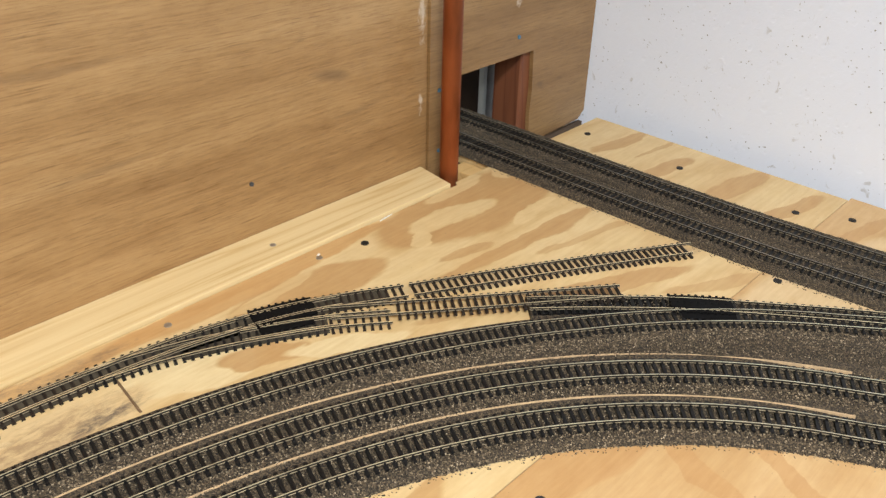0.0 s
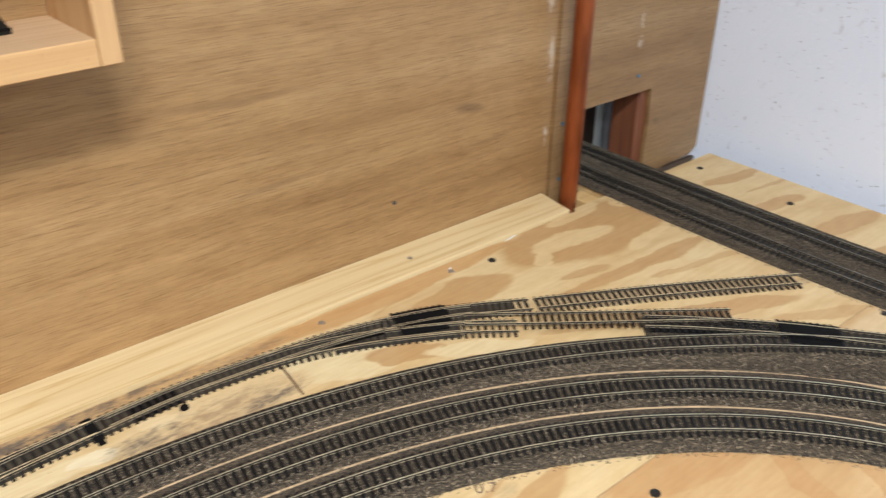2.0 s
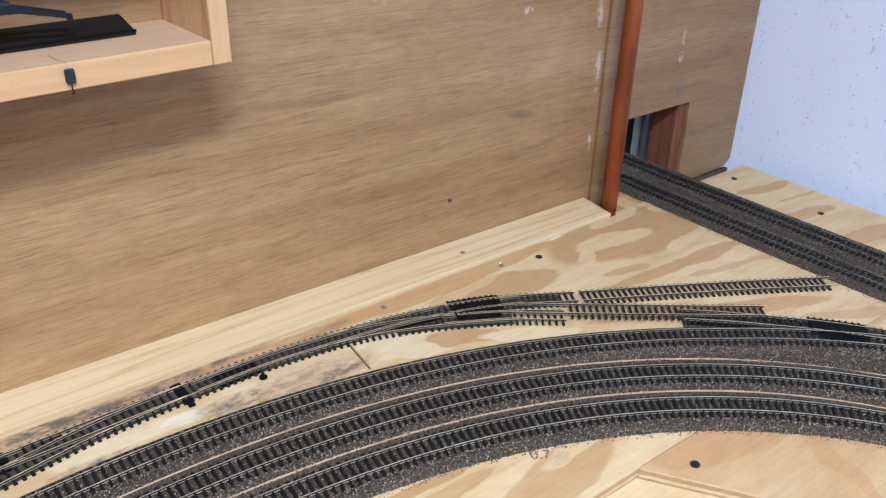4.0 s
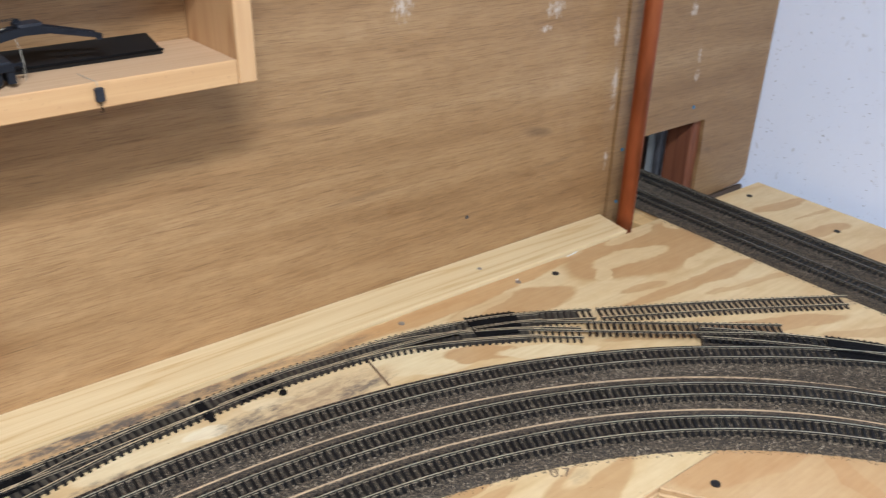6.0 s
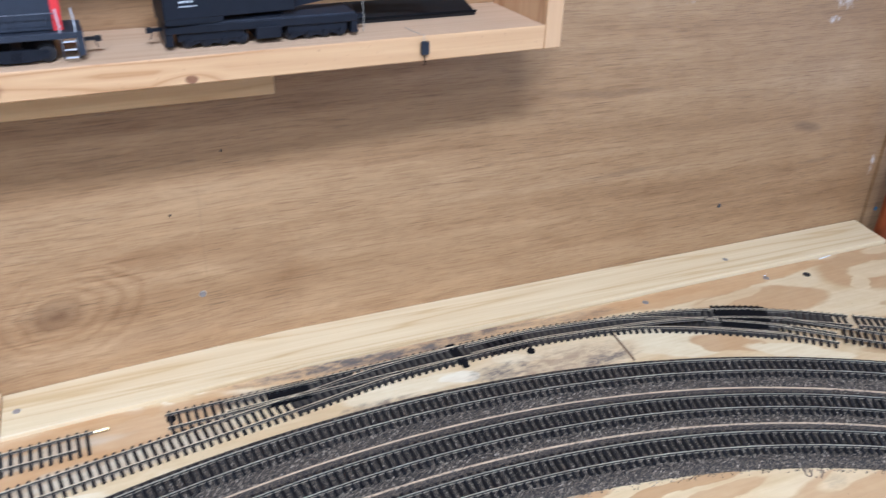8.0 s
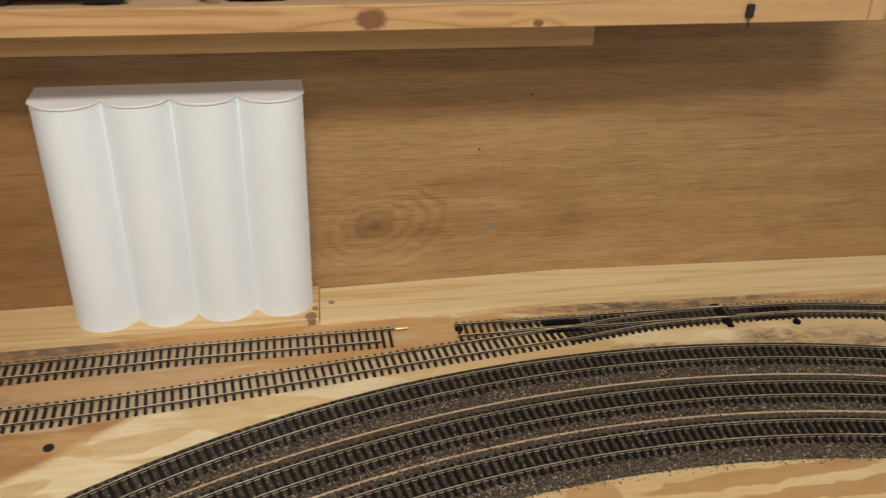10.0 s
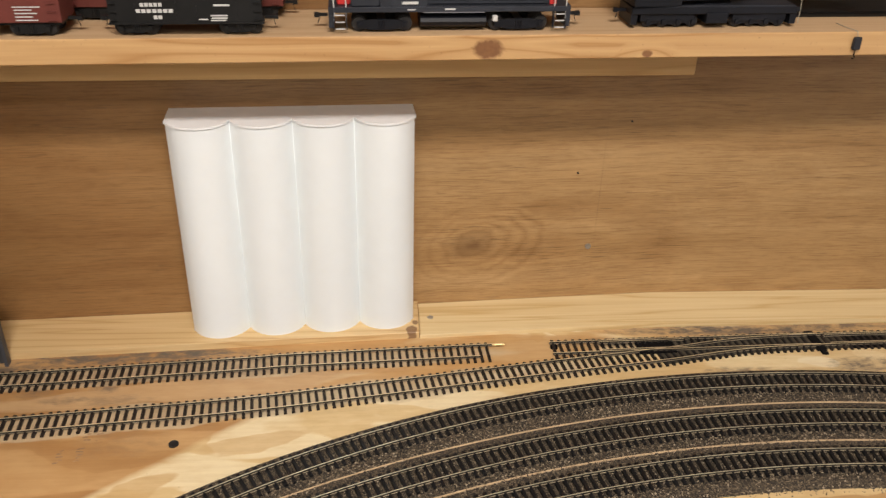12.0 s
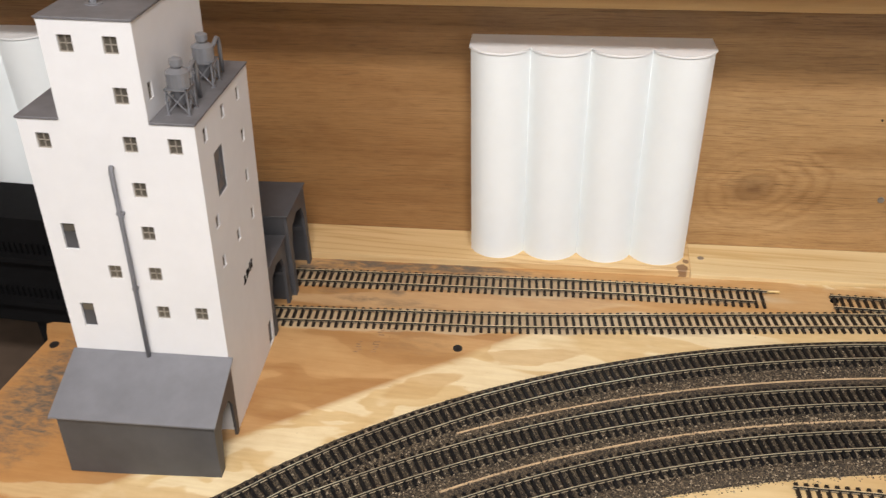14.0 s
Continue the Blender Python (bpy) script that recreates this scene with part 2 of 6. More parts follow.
def luan_panel(name="luan_panel", k=0.935):
    """Luan plywood: long soft bands, fine streaks, dark pores, one large swirl round a knot."""
    m, nt, b = node_material(name)
    sway = swayed(nt, ((3.5, 0.030), (14.0, 0.004)), (1.0, 1.0, 2.4))
    straight = swayed(nt, ((3.0, 0.014),), (1.0, 1.0, 1.5))

    def along(scale, turn=0.0, loc=(0, 0, 0), vec=straight):
        mp = nt.nodes.new("ShaderNodeMapping")
        mp.inputs["Scale"].default_value, mp.inputs["Rotation"].default_value, mp.inputs["Location"].default_value = scale, (0, radians(turn), 0), loc
        nt.links.new(vec, mp.inputs[0])
        return mp.outputs[0]

    bands = noise_tex(nt, along((0.7, 0.7, 11.0), 1.0, vec=sway), 3.0, 3.0, 0.5)
    col = ramp(nt, bands, [(0.28, tuple(k * v for v in (0.300, 0.175, 0.074))), (0.45, tuple(k * v for v in (0.366, 0.222, 0.098))), (0.60, tuple(k * v for v in (0.400, 0.250, 0.114))), (0.74, tuple(k * v for v in (0.436, 0.283, 0.137)))])
    # darker, redder patch at the far left end
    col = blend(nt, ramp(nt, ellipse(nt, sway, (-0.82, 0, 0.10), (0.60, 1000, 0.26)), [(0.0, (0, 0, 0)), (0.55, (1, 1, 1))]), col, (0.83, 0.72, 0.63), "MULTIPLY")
    # broad patch low on the left lightened: extra light put into the colour
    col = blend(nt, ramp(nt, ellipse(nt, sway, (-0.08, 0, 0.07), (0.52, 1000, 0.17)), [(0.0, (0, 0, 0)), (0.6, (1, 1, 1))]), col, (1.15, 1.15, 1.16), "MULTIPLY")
    streak = noise_tex(nt, along((3.0, 3.0, 95.0), 1.0, (4, 0, 1)), 2.6, 8.0, 0.72)
    col = blend(nt, 0.54, col, ramp(nt, streak, [(0.30, (0.66, 0.58, 0.50)), (0.47, (0.94, 0.92, 0.89)), (0.66, (1.06, 1.05, 1.03))]), "MULTIPLY")
    cloud = noise_tex(nt, along((1.0, 1.0, 2.2), 4.0, (2, 5, 3), sway), 20.0, 5.0, 0.68, 0.7)
    col = blend(nt, 0.6, col, ramp(nt, cloud, [(0.34, (0.86, 0.81, 0.76)), (0.50, (0.98, 0.97, 0.96)), (0.66, (1.09, 1.08, 1.06))]), "MULTIPLY")
    # swirl: rings round the knot, wider on the one side
    calm = swayed(nt, ((9.0, 0.034), (40.0, 0.014), (130.0, 0.005)), (1.0, 1.0, 1.6))
    heart = arith(nt, "ADD", ellipse(nt, calm, (-0.224, 0, 0.071), (0.072, 1000, 0.060)), arith(nt, "MULTIPLY", streak, 0.05))
    wide = ellipse(nt, calm, (-0.135, 0, 0.068), (0.21, 1000, 0.085))
    rings = arith(nt, "PINGPONG", arith(nt, "MULTIPLY", arith(nt, "ADD", heart, arith(nt, "MULTIPLY", wide, 0.36)), 10.0), 1.0)
    shown = arith(nt, "MINIMUM", arith(nt, "MULTIPLY", wide, 1.6), 1.0)
    col = blend(nt, arith(nt, "MULTIPLY", arith(nt, "MULTIPLY", shown, arith(nt, "MULTIPLY", streak, 1.5)), 0.62), col, ramp(nt, rings, [(0.0, (0.66, 0.55, 0.45)), (0.60, (0.96, 0.94, 0.92)), (1.0, (1.06, 1.05, 1.02))]), "MULTIPLY")
    core = ramp(nt, arith(nt, "MULTIPLY", ellipse(nt, calm, (-0.224, 0, 0.070), (0.034, 1000, 0.019)), arith(nt, "MULTIPLY", streak, 1.7)), [(0.10, (0, 0, 0)), (0.85, (1, 1, 1))])
    col = blend(nt, arith(nt, "MULTIPLY", core, 0.75), col, (0.15, 0.078, 0.034))
    pores = noise_tex(nt, along((11.0, 11.0, 430.0)), 2.0, 3.0, 0.6)
    col = blend(nt, 0.55, col, ramp(nt, pores, [(0.30, (0.52, 0.43, 0.35)), (0.45, (1, 1, 1))]), "MULTIPLY")
    grain = noise_tex(nt, along((22.0, 22.0, 330.0), 0.0, (7, 3, 1)), 2.0, 4.0, 0.75)
    col = blend(nt, 0.50, col, ramp(nt, grain, [(0.32, (0.60, 0.50, 0.41)), (0.50, (0.98, 0.97, 0.95)), (0.70, (1.10, 1.08, 1.05))]), "MULTIPLY")
    flecks = noise_tex(nt, along((15.0, 15.0, 460.0), 0.0, (3, 1, 2)), 2.2, 2.0, 0.5)
    zone = ramp(nt, noise_tex(nt, along((2.5, 2.5, 9), 0.0, (5, 2, 8)), 3.0, 3.0), [(0.40, (0.12, 0.12, 0.12)), (0.62, (1, 1, 1))])
    flecks = ramp(nt, flecks, [(0.60, (0, 0, 0)), (0.68, (1, 1, 1))])
    col = blend(nt, arith(nt, "MULTIPLY", arith(nt, "MULTIPLY", flecks, zone), 0.62), col, (0.13, 0.070, 0.032))
    for kx, kz, w, h, turn, amount in ((0.585, 0.142, 0.034, 0.0085, -14, 0.62), (0.926, 0.052, 0.010, 0.005, 0, 0.6), (0.02, 0.33, 0.04, 0.012, 0, 0.5), (0.34, 0.120, 0.06, 0.005, 4, 0.35), (0.30, 0.212, 0.10, 0.006, -3, 0.35), (0.62, 0.100, 0.05, 0.004, 3, 0.35)):
        spot = arith(nt, "MULTIPLY", ellipse(nt, sway, (kx, 0, kz), (w, 1000, h), (0, radians(-turn), 0)), arith(nt, "ADD", streak, 0.4))
        col = blend(nt, arith(nt, "MULTIPLY", ramp(nt, spot, [(0.05, (0, 0, 0)), (0.6, (1, 1, 1))]), amount), col, (0.15, 0.088, 0.044))
    crease = ellipse(nt, mapped(nt), (-0.0975, 0, 0.12), (0.0007, 1000, 0.12))
    col = blend(nt, arith(nt, "MULTIPLY", arith(nt, "MULTIPLY", crease, streak), 0.7), col, (0.17, 0.10, 0.05))
    speckle = noise_tex(nt, mapped(nt, (1, 1, 0.6)), 240.0, 4.0, 0.6)
    for kx, kz, w, h in ((0.387, 0.312, 0.024, 0.028), (0.597, 0.287, 0.026, 0.018), (0.585, 0.266, 0.014, 0.007), (0.712, 0.180, 0.012, 0.050), (0.705, 0.250, 0.010, 0.030), (0.874, 0.200, 0.008, 0.022), (0.874, 0.172, 0.010, 0.014), (0.846, 0.265, 0.013, 0.020), (0.71, 0.085, 0.006, 0.03)):
        smear = ramp(nt, arith(nt, "MULTIPLY", arith(nt, "POWER", ellipse(nt, mapped(nt), (kx, 0, kz), (w, 1000, h)), 0.5), speckle), [(0.33, (0, 0, 0)), (0.52, (1, 1, 1))])
        col = blend(nt, arith(nt, "MULTIPLY", smear, 0.55), col, (0.70, 0.64, 0.55))
    nt.links.new(col, b.inputs["Base Color"])
    b.inputs["Roughness"].default_value = 0.42
    bump(nt, b, streak, 0.10, 0.0005)
    return m


def pine(name, light, dark, roughness=0.5, axis="x", rings_scale=1.0, knots=(), stretch=0.9, marks=()):
    m, nt, b = node_material(name)
    sc = {"x": (stretch, 9.0, 9.0), "z": (9.0, 9.0, stretch)}[axis]
    big = noise_tex(nt, mapped(nt, sc), 3.0 * rings_scale, 2.0, 0.5, 0.3)
    cores = []
    for kx, kz, r in knots:
        for grow, amount in ((3.4, 0.16), (1.0, 0.0)):
            g = nt.nodes.new("ShaderNodeTexGradient")
            g.gradient_type = "SPHERICAL"
            w, h = r * grow * (2.2 if grow > 1 else 1.5), r * grow
            nt.links.new(mapped(nt, (1 / w, 0.0, 1 / h), loc=(-kx / w, 0, -kz / h)), g.inputs[0])
            if amount:
                big = arith(nt, "ADD", big, arith(nt, "MULTIPLY", g.outputs["Fac"], amount))
            else:
                cores.append(g.outputs["Fac"])
    rings = arith(nt, "PINGPONG", arith(nt, "MULTIPLY", big, 11.0), 1.0)
    col = ramp(nt, rings, [(0.0, dark), (0.25, tuple((2 * l + d) / 3 for l, d in zip(light, dark))), (1.0, light)])
    fsc = {"x": (5.0, 220.0, 220.0), "z": (220.0, 220.0, 5.0)}[axis]
    fine = noise_tex(nt, mapped(nt, fsc), 2.0, 3.0, 0.6)
    col = blend(nt, 0.4, col, ramp(nt, fine, [(0.3, (0.80, 0.72, 0.62)), (0.65, (1, 1, 1))]), "MULTIPLY")
    wobble = noise_tex(nt, mapped(nt), 240.0, 4.0, 0.6)
    for core in cores:
        inner = ramp(nt, arith(nt, "ADD", core, arith(nt, "MULTIPLY", wobble, 0.5)), [(0.32, (0, 0, 0)), (0.62, (1, 1, 1))])
        col = blend(nt, arith(nt, "MULTIPLY", inner, 0.95), col, blend(nt, wobble, (0.26, 0.115, 0.045), (0.13, 0.050, 0.020)))
    for kx, ky, w, h in marks:
        spot = ramp(nt, arith(nt, "ADD", ellipse(nt, mapped(nt), (kx, ky, 0), (w, h, 1000)), arith(nt, "MULTIPLY", wobble, 0.6)), [(0.52, (0, 0, 0)), (0.62, (1, 1, 1))])
        col = blend(nt, arith(nt, "MULTIPLY", spot, 0.85), col, (0.20, 0.105, 0.055))
    nt.links.new(col, b.inputs["Base Color"])
    b.inputs["Roughness"].default_value = roughness
    bump(nt, b, fine, 0.1, 0.0004)
    return m


def ply_edge():
    """Sawn edge of plywood: thin alternating plies."""
    m, nt, b = node_material("ply_edge")
    sep = nt.nodes.new("ShaderNodeSeparateXYZ")
    nt.links.new(mapped(nt), sep.inputs[0])
    z = arith(nt, "ADD", sep.outputs[2], arith(nt, "MULTIPLY", noise_tex(nt, mapped(nt, (1, 1, 0.2)), 30.0, 2.0), 0.0012))
    ply = arith(nt, "PINGPONG", arith(nt, "MULTIPLY", z, 278.0), 1.0)
    col = ramp(nt, ply, [(0.0, (0.66, 0.50, 0.30)), (0.44, (0.60, 0.43, 0.24)), (0.56, (0.40, 0.25, 0.12)), (1.0, (0.45, 0.29, 0.14))])
    rough = noise_tex(nt, mapped(nt, (1, 1, 3)), 160.0, 4.0, 0.65)
    col = blend(nt, 0.6, col, ramp(nt, rough, [(0.3, (0.60, 0.50, 0.42)), (0.6, (1, 1, 1))]), "MULTIPLY")
    nt.links.new(col, b.inputs["Base Color"])
    b.inputs["Roughness"].default_value = 0.7
    bump(nt, b, rough, 0.3, 0.0008)
    return m


def painted_masonry():
    m, nt, b = node_material("painted_masonry")
    vec = mapped(nt)
    col = ramp(nt, noise_tex(nt, vec, 3.0, 4.0), [(0.3, (0.775, 0.830, 0.970)), (0.7, (0.825, 0.880, 1.0))])
    vor = nt.nodes.new("ShaderNodeTexVoronoi")
    vor.inputs["Scale"].default_value = 150.0
    nt.links.new(vec, vor.inputs["Vector"])
    gate = ramp(nt, noise_tex(nt, vec, 22.0, 4.0, 0.6), [(0.46, (0, 0, 0)), (0.56, (1, 1, 1))])
    sized = arith(nt, "ADD", vor.outputs["Distance"], arith(nt, "MULTIPLY", noise_tex(nt, vec, 150.0, 2.0), 0.28))
    spot = ramp(nt, sized, [(0.21, (1, 1, 1)), (0.29, (0, 0, 0))])
    col = blend(nt, arith(nt, "MULTIPLY", arith(nt, "MULTIPLY", spot, gate), 0.85), col, (0.17, 0.165, 0.165))
    grey = ramp(nt, noise_tex(nt, mapped(nt, (1, 1, 0.7)), 85.0, 3.0, 0.6, 0.6), [(0.66, (0, 0, 0)), (0.72, (1, 1, 1))])
    col = blend(nt, arith(nt, "MULTIPLY", grey, 0.5), col, (0.42, 0.42, 0.43))
    nt.links.new(col, b.inputs["Base Color"])
    b.inputs["Roughness"].default_value = 0.40
    lumps = noise_tex(nt, mapped(nt, (1, 1, 0.7)), 60.0, 6.0, 0.62, 0.5)
    drips = ramp(nt, noise_tex(nt, mapped(nt, (1, 1, 0.6)), 70.0, 3.0, 0.6, 0.8), [(0.66, (0, 0, 0)), (0.74, (1, 1, 1))])
    pit = nt.nodes.new("ShaderNodeTexVoronoi")
    pit.inputs["Scale"].default_value = 75.0
    nt.links.new(vec, pit.inputs["Vector"])
    pits = ramp(nt, arith(nt, "ADD", pit.outputs["Distance"], arith(nt, "MULTIPLY", noise_tex(nt, vec, 60.0, 3.0), 0.5)), [(0.32, (0, 0, 0)), (0.46, (1, 1, 1))])
    lumps = arith(nt, "ADD", lumps, arith(nt, "MULTIPLY", pits, 0.3))
    bump(nt, b, arith(nt, "ADD", lumps, arith(nt, "MULTIPLY", drips, 0.5)), 0.24, 0.005)
    return m


def plain(name, color, roughness=0.5, metal=0.0, vary=0.12, scale=40.0, bumps=0.1, dist=0.0003, random_tint=0.0, spec=0.5):
    m, nt, b = node_material(name)
    vec = mapped(nt)
    f = noise_tex(nt, vec, scale, 5.0, 0.6)
    g = noise_tex(nt, vec, scale * 0.17, 3.0, 0.5)
    lo, hi = tuple(c * (1 - vary) for c in color), tuple(min(1, c * (1 + vary)) for c in color)
    col = blend(nt, 0.5, ramp(nt, f, [(0.3, lo), (0.7, hi)]), ramp(nt, g, [(0.3, lo), (0.7, hi)]))
    if random_tint:
        info = nt.nodes.new("ShaderNodeObjectInfo")
        col = blend(nt, random_tint, col, ramp(nt, info.outputs["Random"], [(0.0, (0.25, 0.25, 0.25)), (1.0, (1, 1, 1))]), "MULTIPLY")
    nt.links.new(col, b.inputs["Base Color"])
    b.inputs["Roughness"].default_value, b.inputs["Metallic"].default_value = roughness, metal
    b.inputs["Specular IOR Level"].default_value = spec
    if bumps:
        bump(nt, b, f, bumps, dist)
    return m


def ballast_material(name="ballast_stone", k=1.0):
    m, nt, b = node_material(name)
    geo = nt.nodes.new("ShaderNodeNewGeometry")
    col = ramp(nt, geo.outputs["Random Per Island"], [(p, tuple(k * v for v in c)) for p, c in [(0.0, (0.012, 0.010, 0.008)), (0.3, (0.050, 0.039, 0.026)), (0.60, (0.140, 0.106, 0.068)), (0.86, (0.255, 0.197, 0.128)), (1.0, (0.44, 0.36, 0.255))]])
    nt.links.new(col, b.inputs["Base Color"])
    b.inputs["Roughness"].default_value = 0.85
    return m


def bed_material():
    m, nt, b = node_material("ballast_bed")
    vec = mapped(nt)
    vor = nt.nodes.new("ShaderNodeTexVoronoi")
    vor.inputs["Scale"].default_value = 1150.0
    nt.links.new(vec, vor.inputs["Vector"])
    sep = nt.nodes.new("ShaderNodeSeparateColor")
    nt.links.new(vor.outputs["Color"], sep.inputs[0])
    col = ramp(nt, sep.outputs[0], [(0.0, (0.012, 0.010, 0.008)), (0.5, (0.050, 0.037, 0.024)), (1.0, (0.140, 0.102, 0.063))])
    nt.links.new(col, b.inputs["Base Color"])
    b.inputs["Roughness"].default_value = 0.9
    bump(nt, b, vor.outputs["Distance"], 0.7, 0.001)
    return m


def copper_material():
    m, nt, b = node_material("old_copper")
    vec = mapped(nt, (1, 1, 0.25))
    col = ramp(nt, noise_tex(nt, vec, 30.0, 5.0, 0.6), [(0.25, (0.17, 0.050, 0.018)), (0.50, (0.33, 0.092, 0.030)), (0.8, (0.46, 0.155, 0.055))])
    nt.links.new(col, b.inputs["Base Color"])
    b.inputs["Metallic"].default_value = 0.75
    nt.links.new(ramp(nt, noise_tex(nt, vec, 60.0, 4.0), [(0.3, (0.38,) * 3), (0.7, (0.62,) * 3)]), b.inputs["Roughness"])
    return m


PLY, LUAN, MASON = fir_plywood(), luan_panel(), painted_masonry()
LUAN_B = luan_panel("darker_luan_panel", 0.76)
WARM_FIGURE = ((0.445, 0.398, 0.075, 0.022, -14, 0.8, (0.50, 0.295, 0.125)), (0.507, 0.330, 0.055, 0.011, 72, 0.8, (0.50, 0.295, 0.125)), (0.545, 0.285, 0.045, 0.010, 66, 0.75, (0.50, 0.295, 0.125)), (0.60, 0.33, 0.06, 0.006, 60, 0.7, (0.50, 0.295, 0.125)),
    (0.80, 0.36, 0.18, 0.05, -10, 0.7, (0.68, 0.53, 0.315)), (0.93, 0.385, 0.07, 0.010, -10, 0.8, TAN), (0.66, 0.36, 0.06, 0.012, 40, 0.7, TAN))
PLY_WARM = fir_plywood("warm_fir_plywood", WARM_FIGURE, ((0.0, (0.520, 0.330, 0.150)), (0.5, (0.555, 0.366, 0.175)), (1.0, (0.590, 0.405, 0.208))), False)
PINE = pine("pine_board", (0.745, 0.590, 0.335), (0.610, 0.425, 0.195), rings_scale=1.5, stretch=0.30)
PINE_B = pine("knotty_pine_board", (0.705, 0.510, 0.265), (0.560, 0.355, 0.155), rings_scale=1.4, stretch=0.35, marks=((-0.2835, 0.7435, 0.0075, 0.0090), (-0.2795, 0.7560, 0.004, 0.005), (-0.290, 0.773, 0.004, 0.004)))
PINE_SHELF = pine("shelf_pine", (0.600, 0.370, 0.170), (0.440, 0.232, 0.088), stretch=0.45, rings_scale=1.3, knots=((-0.290, 0.0035, 0.0036), (-0.415, 0.0085, 0.0095), (-0.985, 0.003, 0.0034)))
PINE_TOP = pine("sawn_shelf_pine", (0.575, 0.385, 0.220), (0.520, 0.335, 0.180), roughness=0.75, stretch=0.3)
PINE_UP = pine("shelf_side_pine", (0.600, 0.375, 0.180), (0.440, 0.235, 0.095), axis="z")
CLEAT = pine("cleat_pine", (0.690, 0.470, 0.215), (0.580, 0.370, 0.150), stretch=0.4)
PLYEDGE = ply_edge()
REDWOOD = pine("red_stud", (0.205, 0.075, 0.036), (0.130, 0.042, 0.022), axis="z")
TIE = plain("tie_plastic", (0.0062, 0.0064, 0.0074), 0.5, vary=0.4, scale=160, random_tint=0.35, spec=0.3)
TIE_BROWN = plain("bare_tie_plastic", (0.0200, 0.0140, 0.0110), 0.55, vary=0.4, scale=160, random_tint=0.35, spec=0.3)
RAIL = plain("nickel_rail", (0.82, 0.68, 0.46), 0.32, 0.6, vary=0.3, scale=70, bumps=0.05)
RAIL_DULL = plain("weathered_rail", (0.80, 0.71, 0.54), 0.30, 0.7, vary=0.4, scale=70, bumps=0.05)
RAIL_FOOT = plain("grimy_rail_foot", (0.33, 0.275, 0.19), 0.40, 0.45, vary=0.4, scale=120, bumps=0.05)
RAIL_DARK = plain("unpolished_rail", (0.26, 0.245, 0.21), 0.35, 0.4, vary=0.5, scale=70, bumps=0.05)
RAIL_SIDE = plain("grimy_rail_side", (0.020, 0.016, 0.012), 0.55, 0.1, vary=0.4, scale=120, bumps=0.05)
BLACKP = plain("black_plastic", (0.0045, 0.0045, 0.0050), 0.75, vary=0.4, scale=160, bumps=0.4, spec=0.12)
# darker copy of the grey plastic, the sheds' shade put into its colour
SHEDP = plain("shaded_shed_plastic", (0.072, 0.073, 0.080), 0.55, vary=0.25, scale=50)
WEB = plain("grimy_tie_web", (0.070, 0.058, 0.042), 0.8, vary=0.5, scale=130, bumps=0.4, spec=0.15)
BRASS = plain("brass", (0.62, 0.47, 0.22), 0.35, 0.6, vary=0.2, scale=200)
BALLAST, BED = ballast_material(), bed_material()
BALLAST_DARK = ballast_material("dark_ballast_stone", 0.6)
CORK = plain("cork_edge", (0.52, 0.37, 0.22), 0.8, vary=0.25, scale=260, bumps=0.3)
COPPER = copper_material()
SCREW = plain("screw_steel", (0.016, 0.014, 0.013), 0.55, 0.1, vary=0.3, scale=400)
ZINC = plain("zinc_steel", (0.45, 0.43, 0.40), 0.4, 0.8, vary=0.2, scale=400)
SILO = plain("white_plastic", (0.800, 0.848, 0.862), 0.36, vary=0.02, scale=60, bumps=0.03)
ROOFW = plain("roof_white_plastic", (0.85, 0.87, 0.88), 0.5, vary=0.04, scale=60, bumps=0.03)
TOWERW = plain("painted_white_plastic", (0.70, 0.705, 0.715), 0.5, vary=0.04, scale=70, bumps=0.05)
GREYP = plain("grey_plastic", (0.165, 0.168, 0.184), 0.5, vary=0.2, scale=50)
SATINP = plain("satin_grey_plastic", (0.21, 0.215, 0.23), 0.26, 0.35, vary=0.2, scale=90)
DGREYP = plain("dark_grey_plastic", (0.060, 0.061, 0.066), 0.5, vary=0.3, scale=40)
ROOFP = plain("weathered_roof", (0.122, 0.120, 0.128), 0.6, vary=0.5, scale=45)
WINP = plain("window_bars", (0.27, 0.24, 0.20), 0.5, vary=0.15, scale=200)
PANE_PALE = plain("dusty_pane", (0.160, 0.135, 0.105), 0.3, vary=0.2, scale=150, bumps=0)
PANE = plain("dark_pane", (0.09, 0.08, 0.065), 0.12, vary=0.25, scale=150, bumps=0)
SLATE = plain("engine_blue_black", (0.0054, 0.0064, 0.0098), 0.5, vary=0.35, scale=90, spec=0.3)
SLATE_HI = plain("lighter_blue_black", (0.018, 0.020, 0.026), 0.5, vary=0.35, scale=90, spec=0.4)
LOCOG = plain("engine_grey", (0.026, 0.029, 0.037), 0.45, vary=0.25, scale=90, spec=0.35)
LOCOR = plain("engine_red", (0.55, 0.030, 0.028), 0.4, vary=0.15, scale=90)
OXIDE = plain("oxide_red_paint", (0.135, 0.032, 0.024), 0.55, vary=0.2, scale=90, spec=0.35)
CARBLK = plain("black_car_paint", (0.0085, 0.0085, 0.0085), 0.5, vary=0.3, scale=90, spec=0.3)
WHITEP = plain("white_lettering", (0.56, 0.56, 0.54), 0.6, vary=0.1, scale=200, bumps=0)
THREAD = plain("cotton_thread", (0.40, 0.36, 0.28), 0.9, vary=0.2, scale=600)
INK = plain("soft_pencil", (0.20, 0.135, 0.08), 0.8, vary=0.5, scale=500, bumps=0)
STAMP = plain("faded_stamp_ink", (0.30, 0.185, 0.100), 0.8, vary=0.5, scale=400, bumps=0)
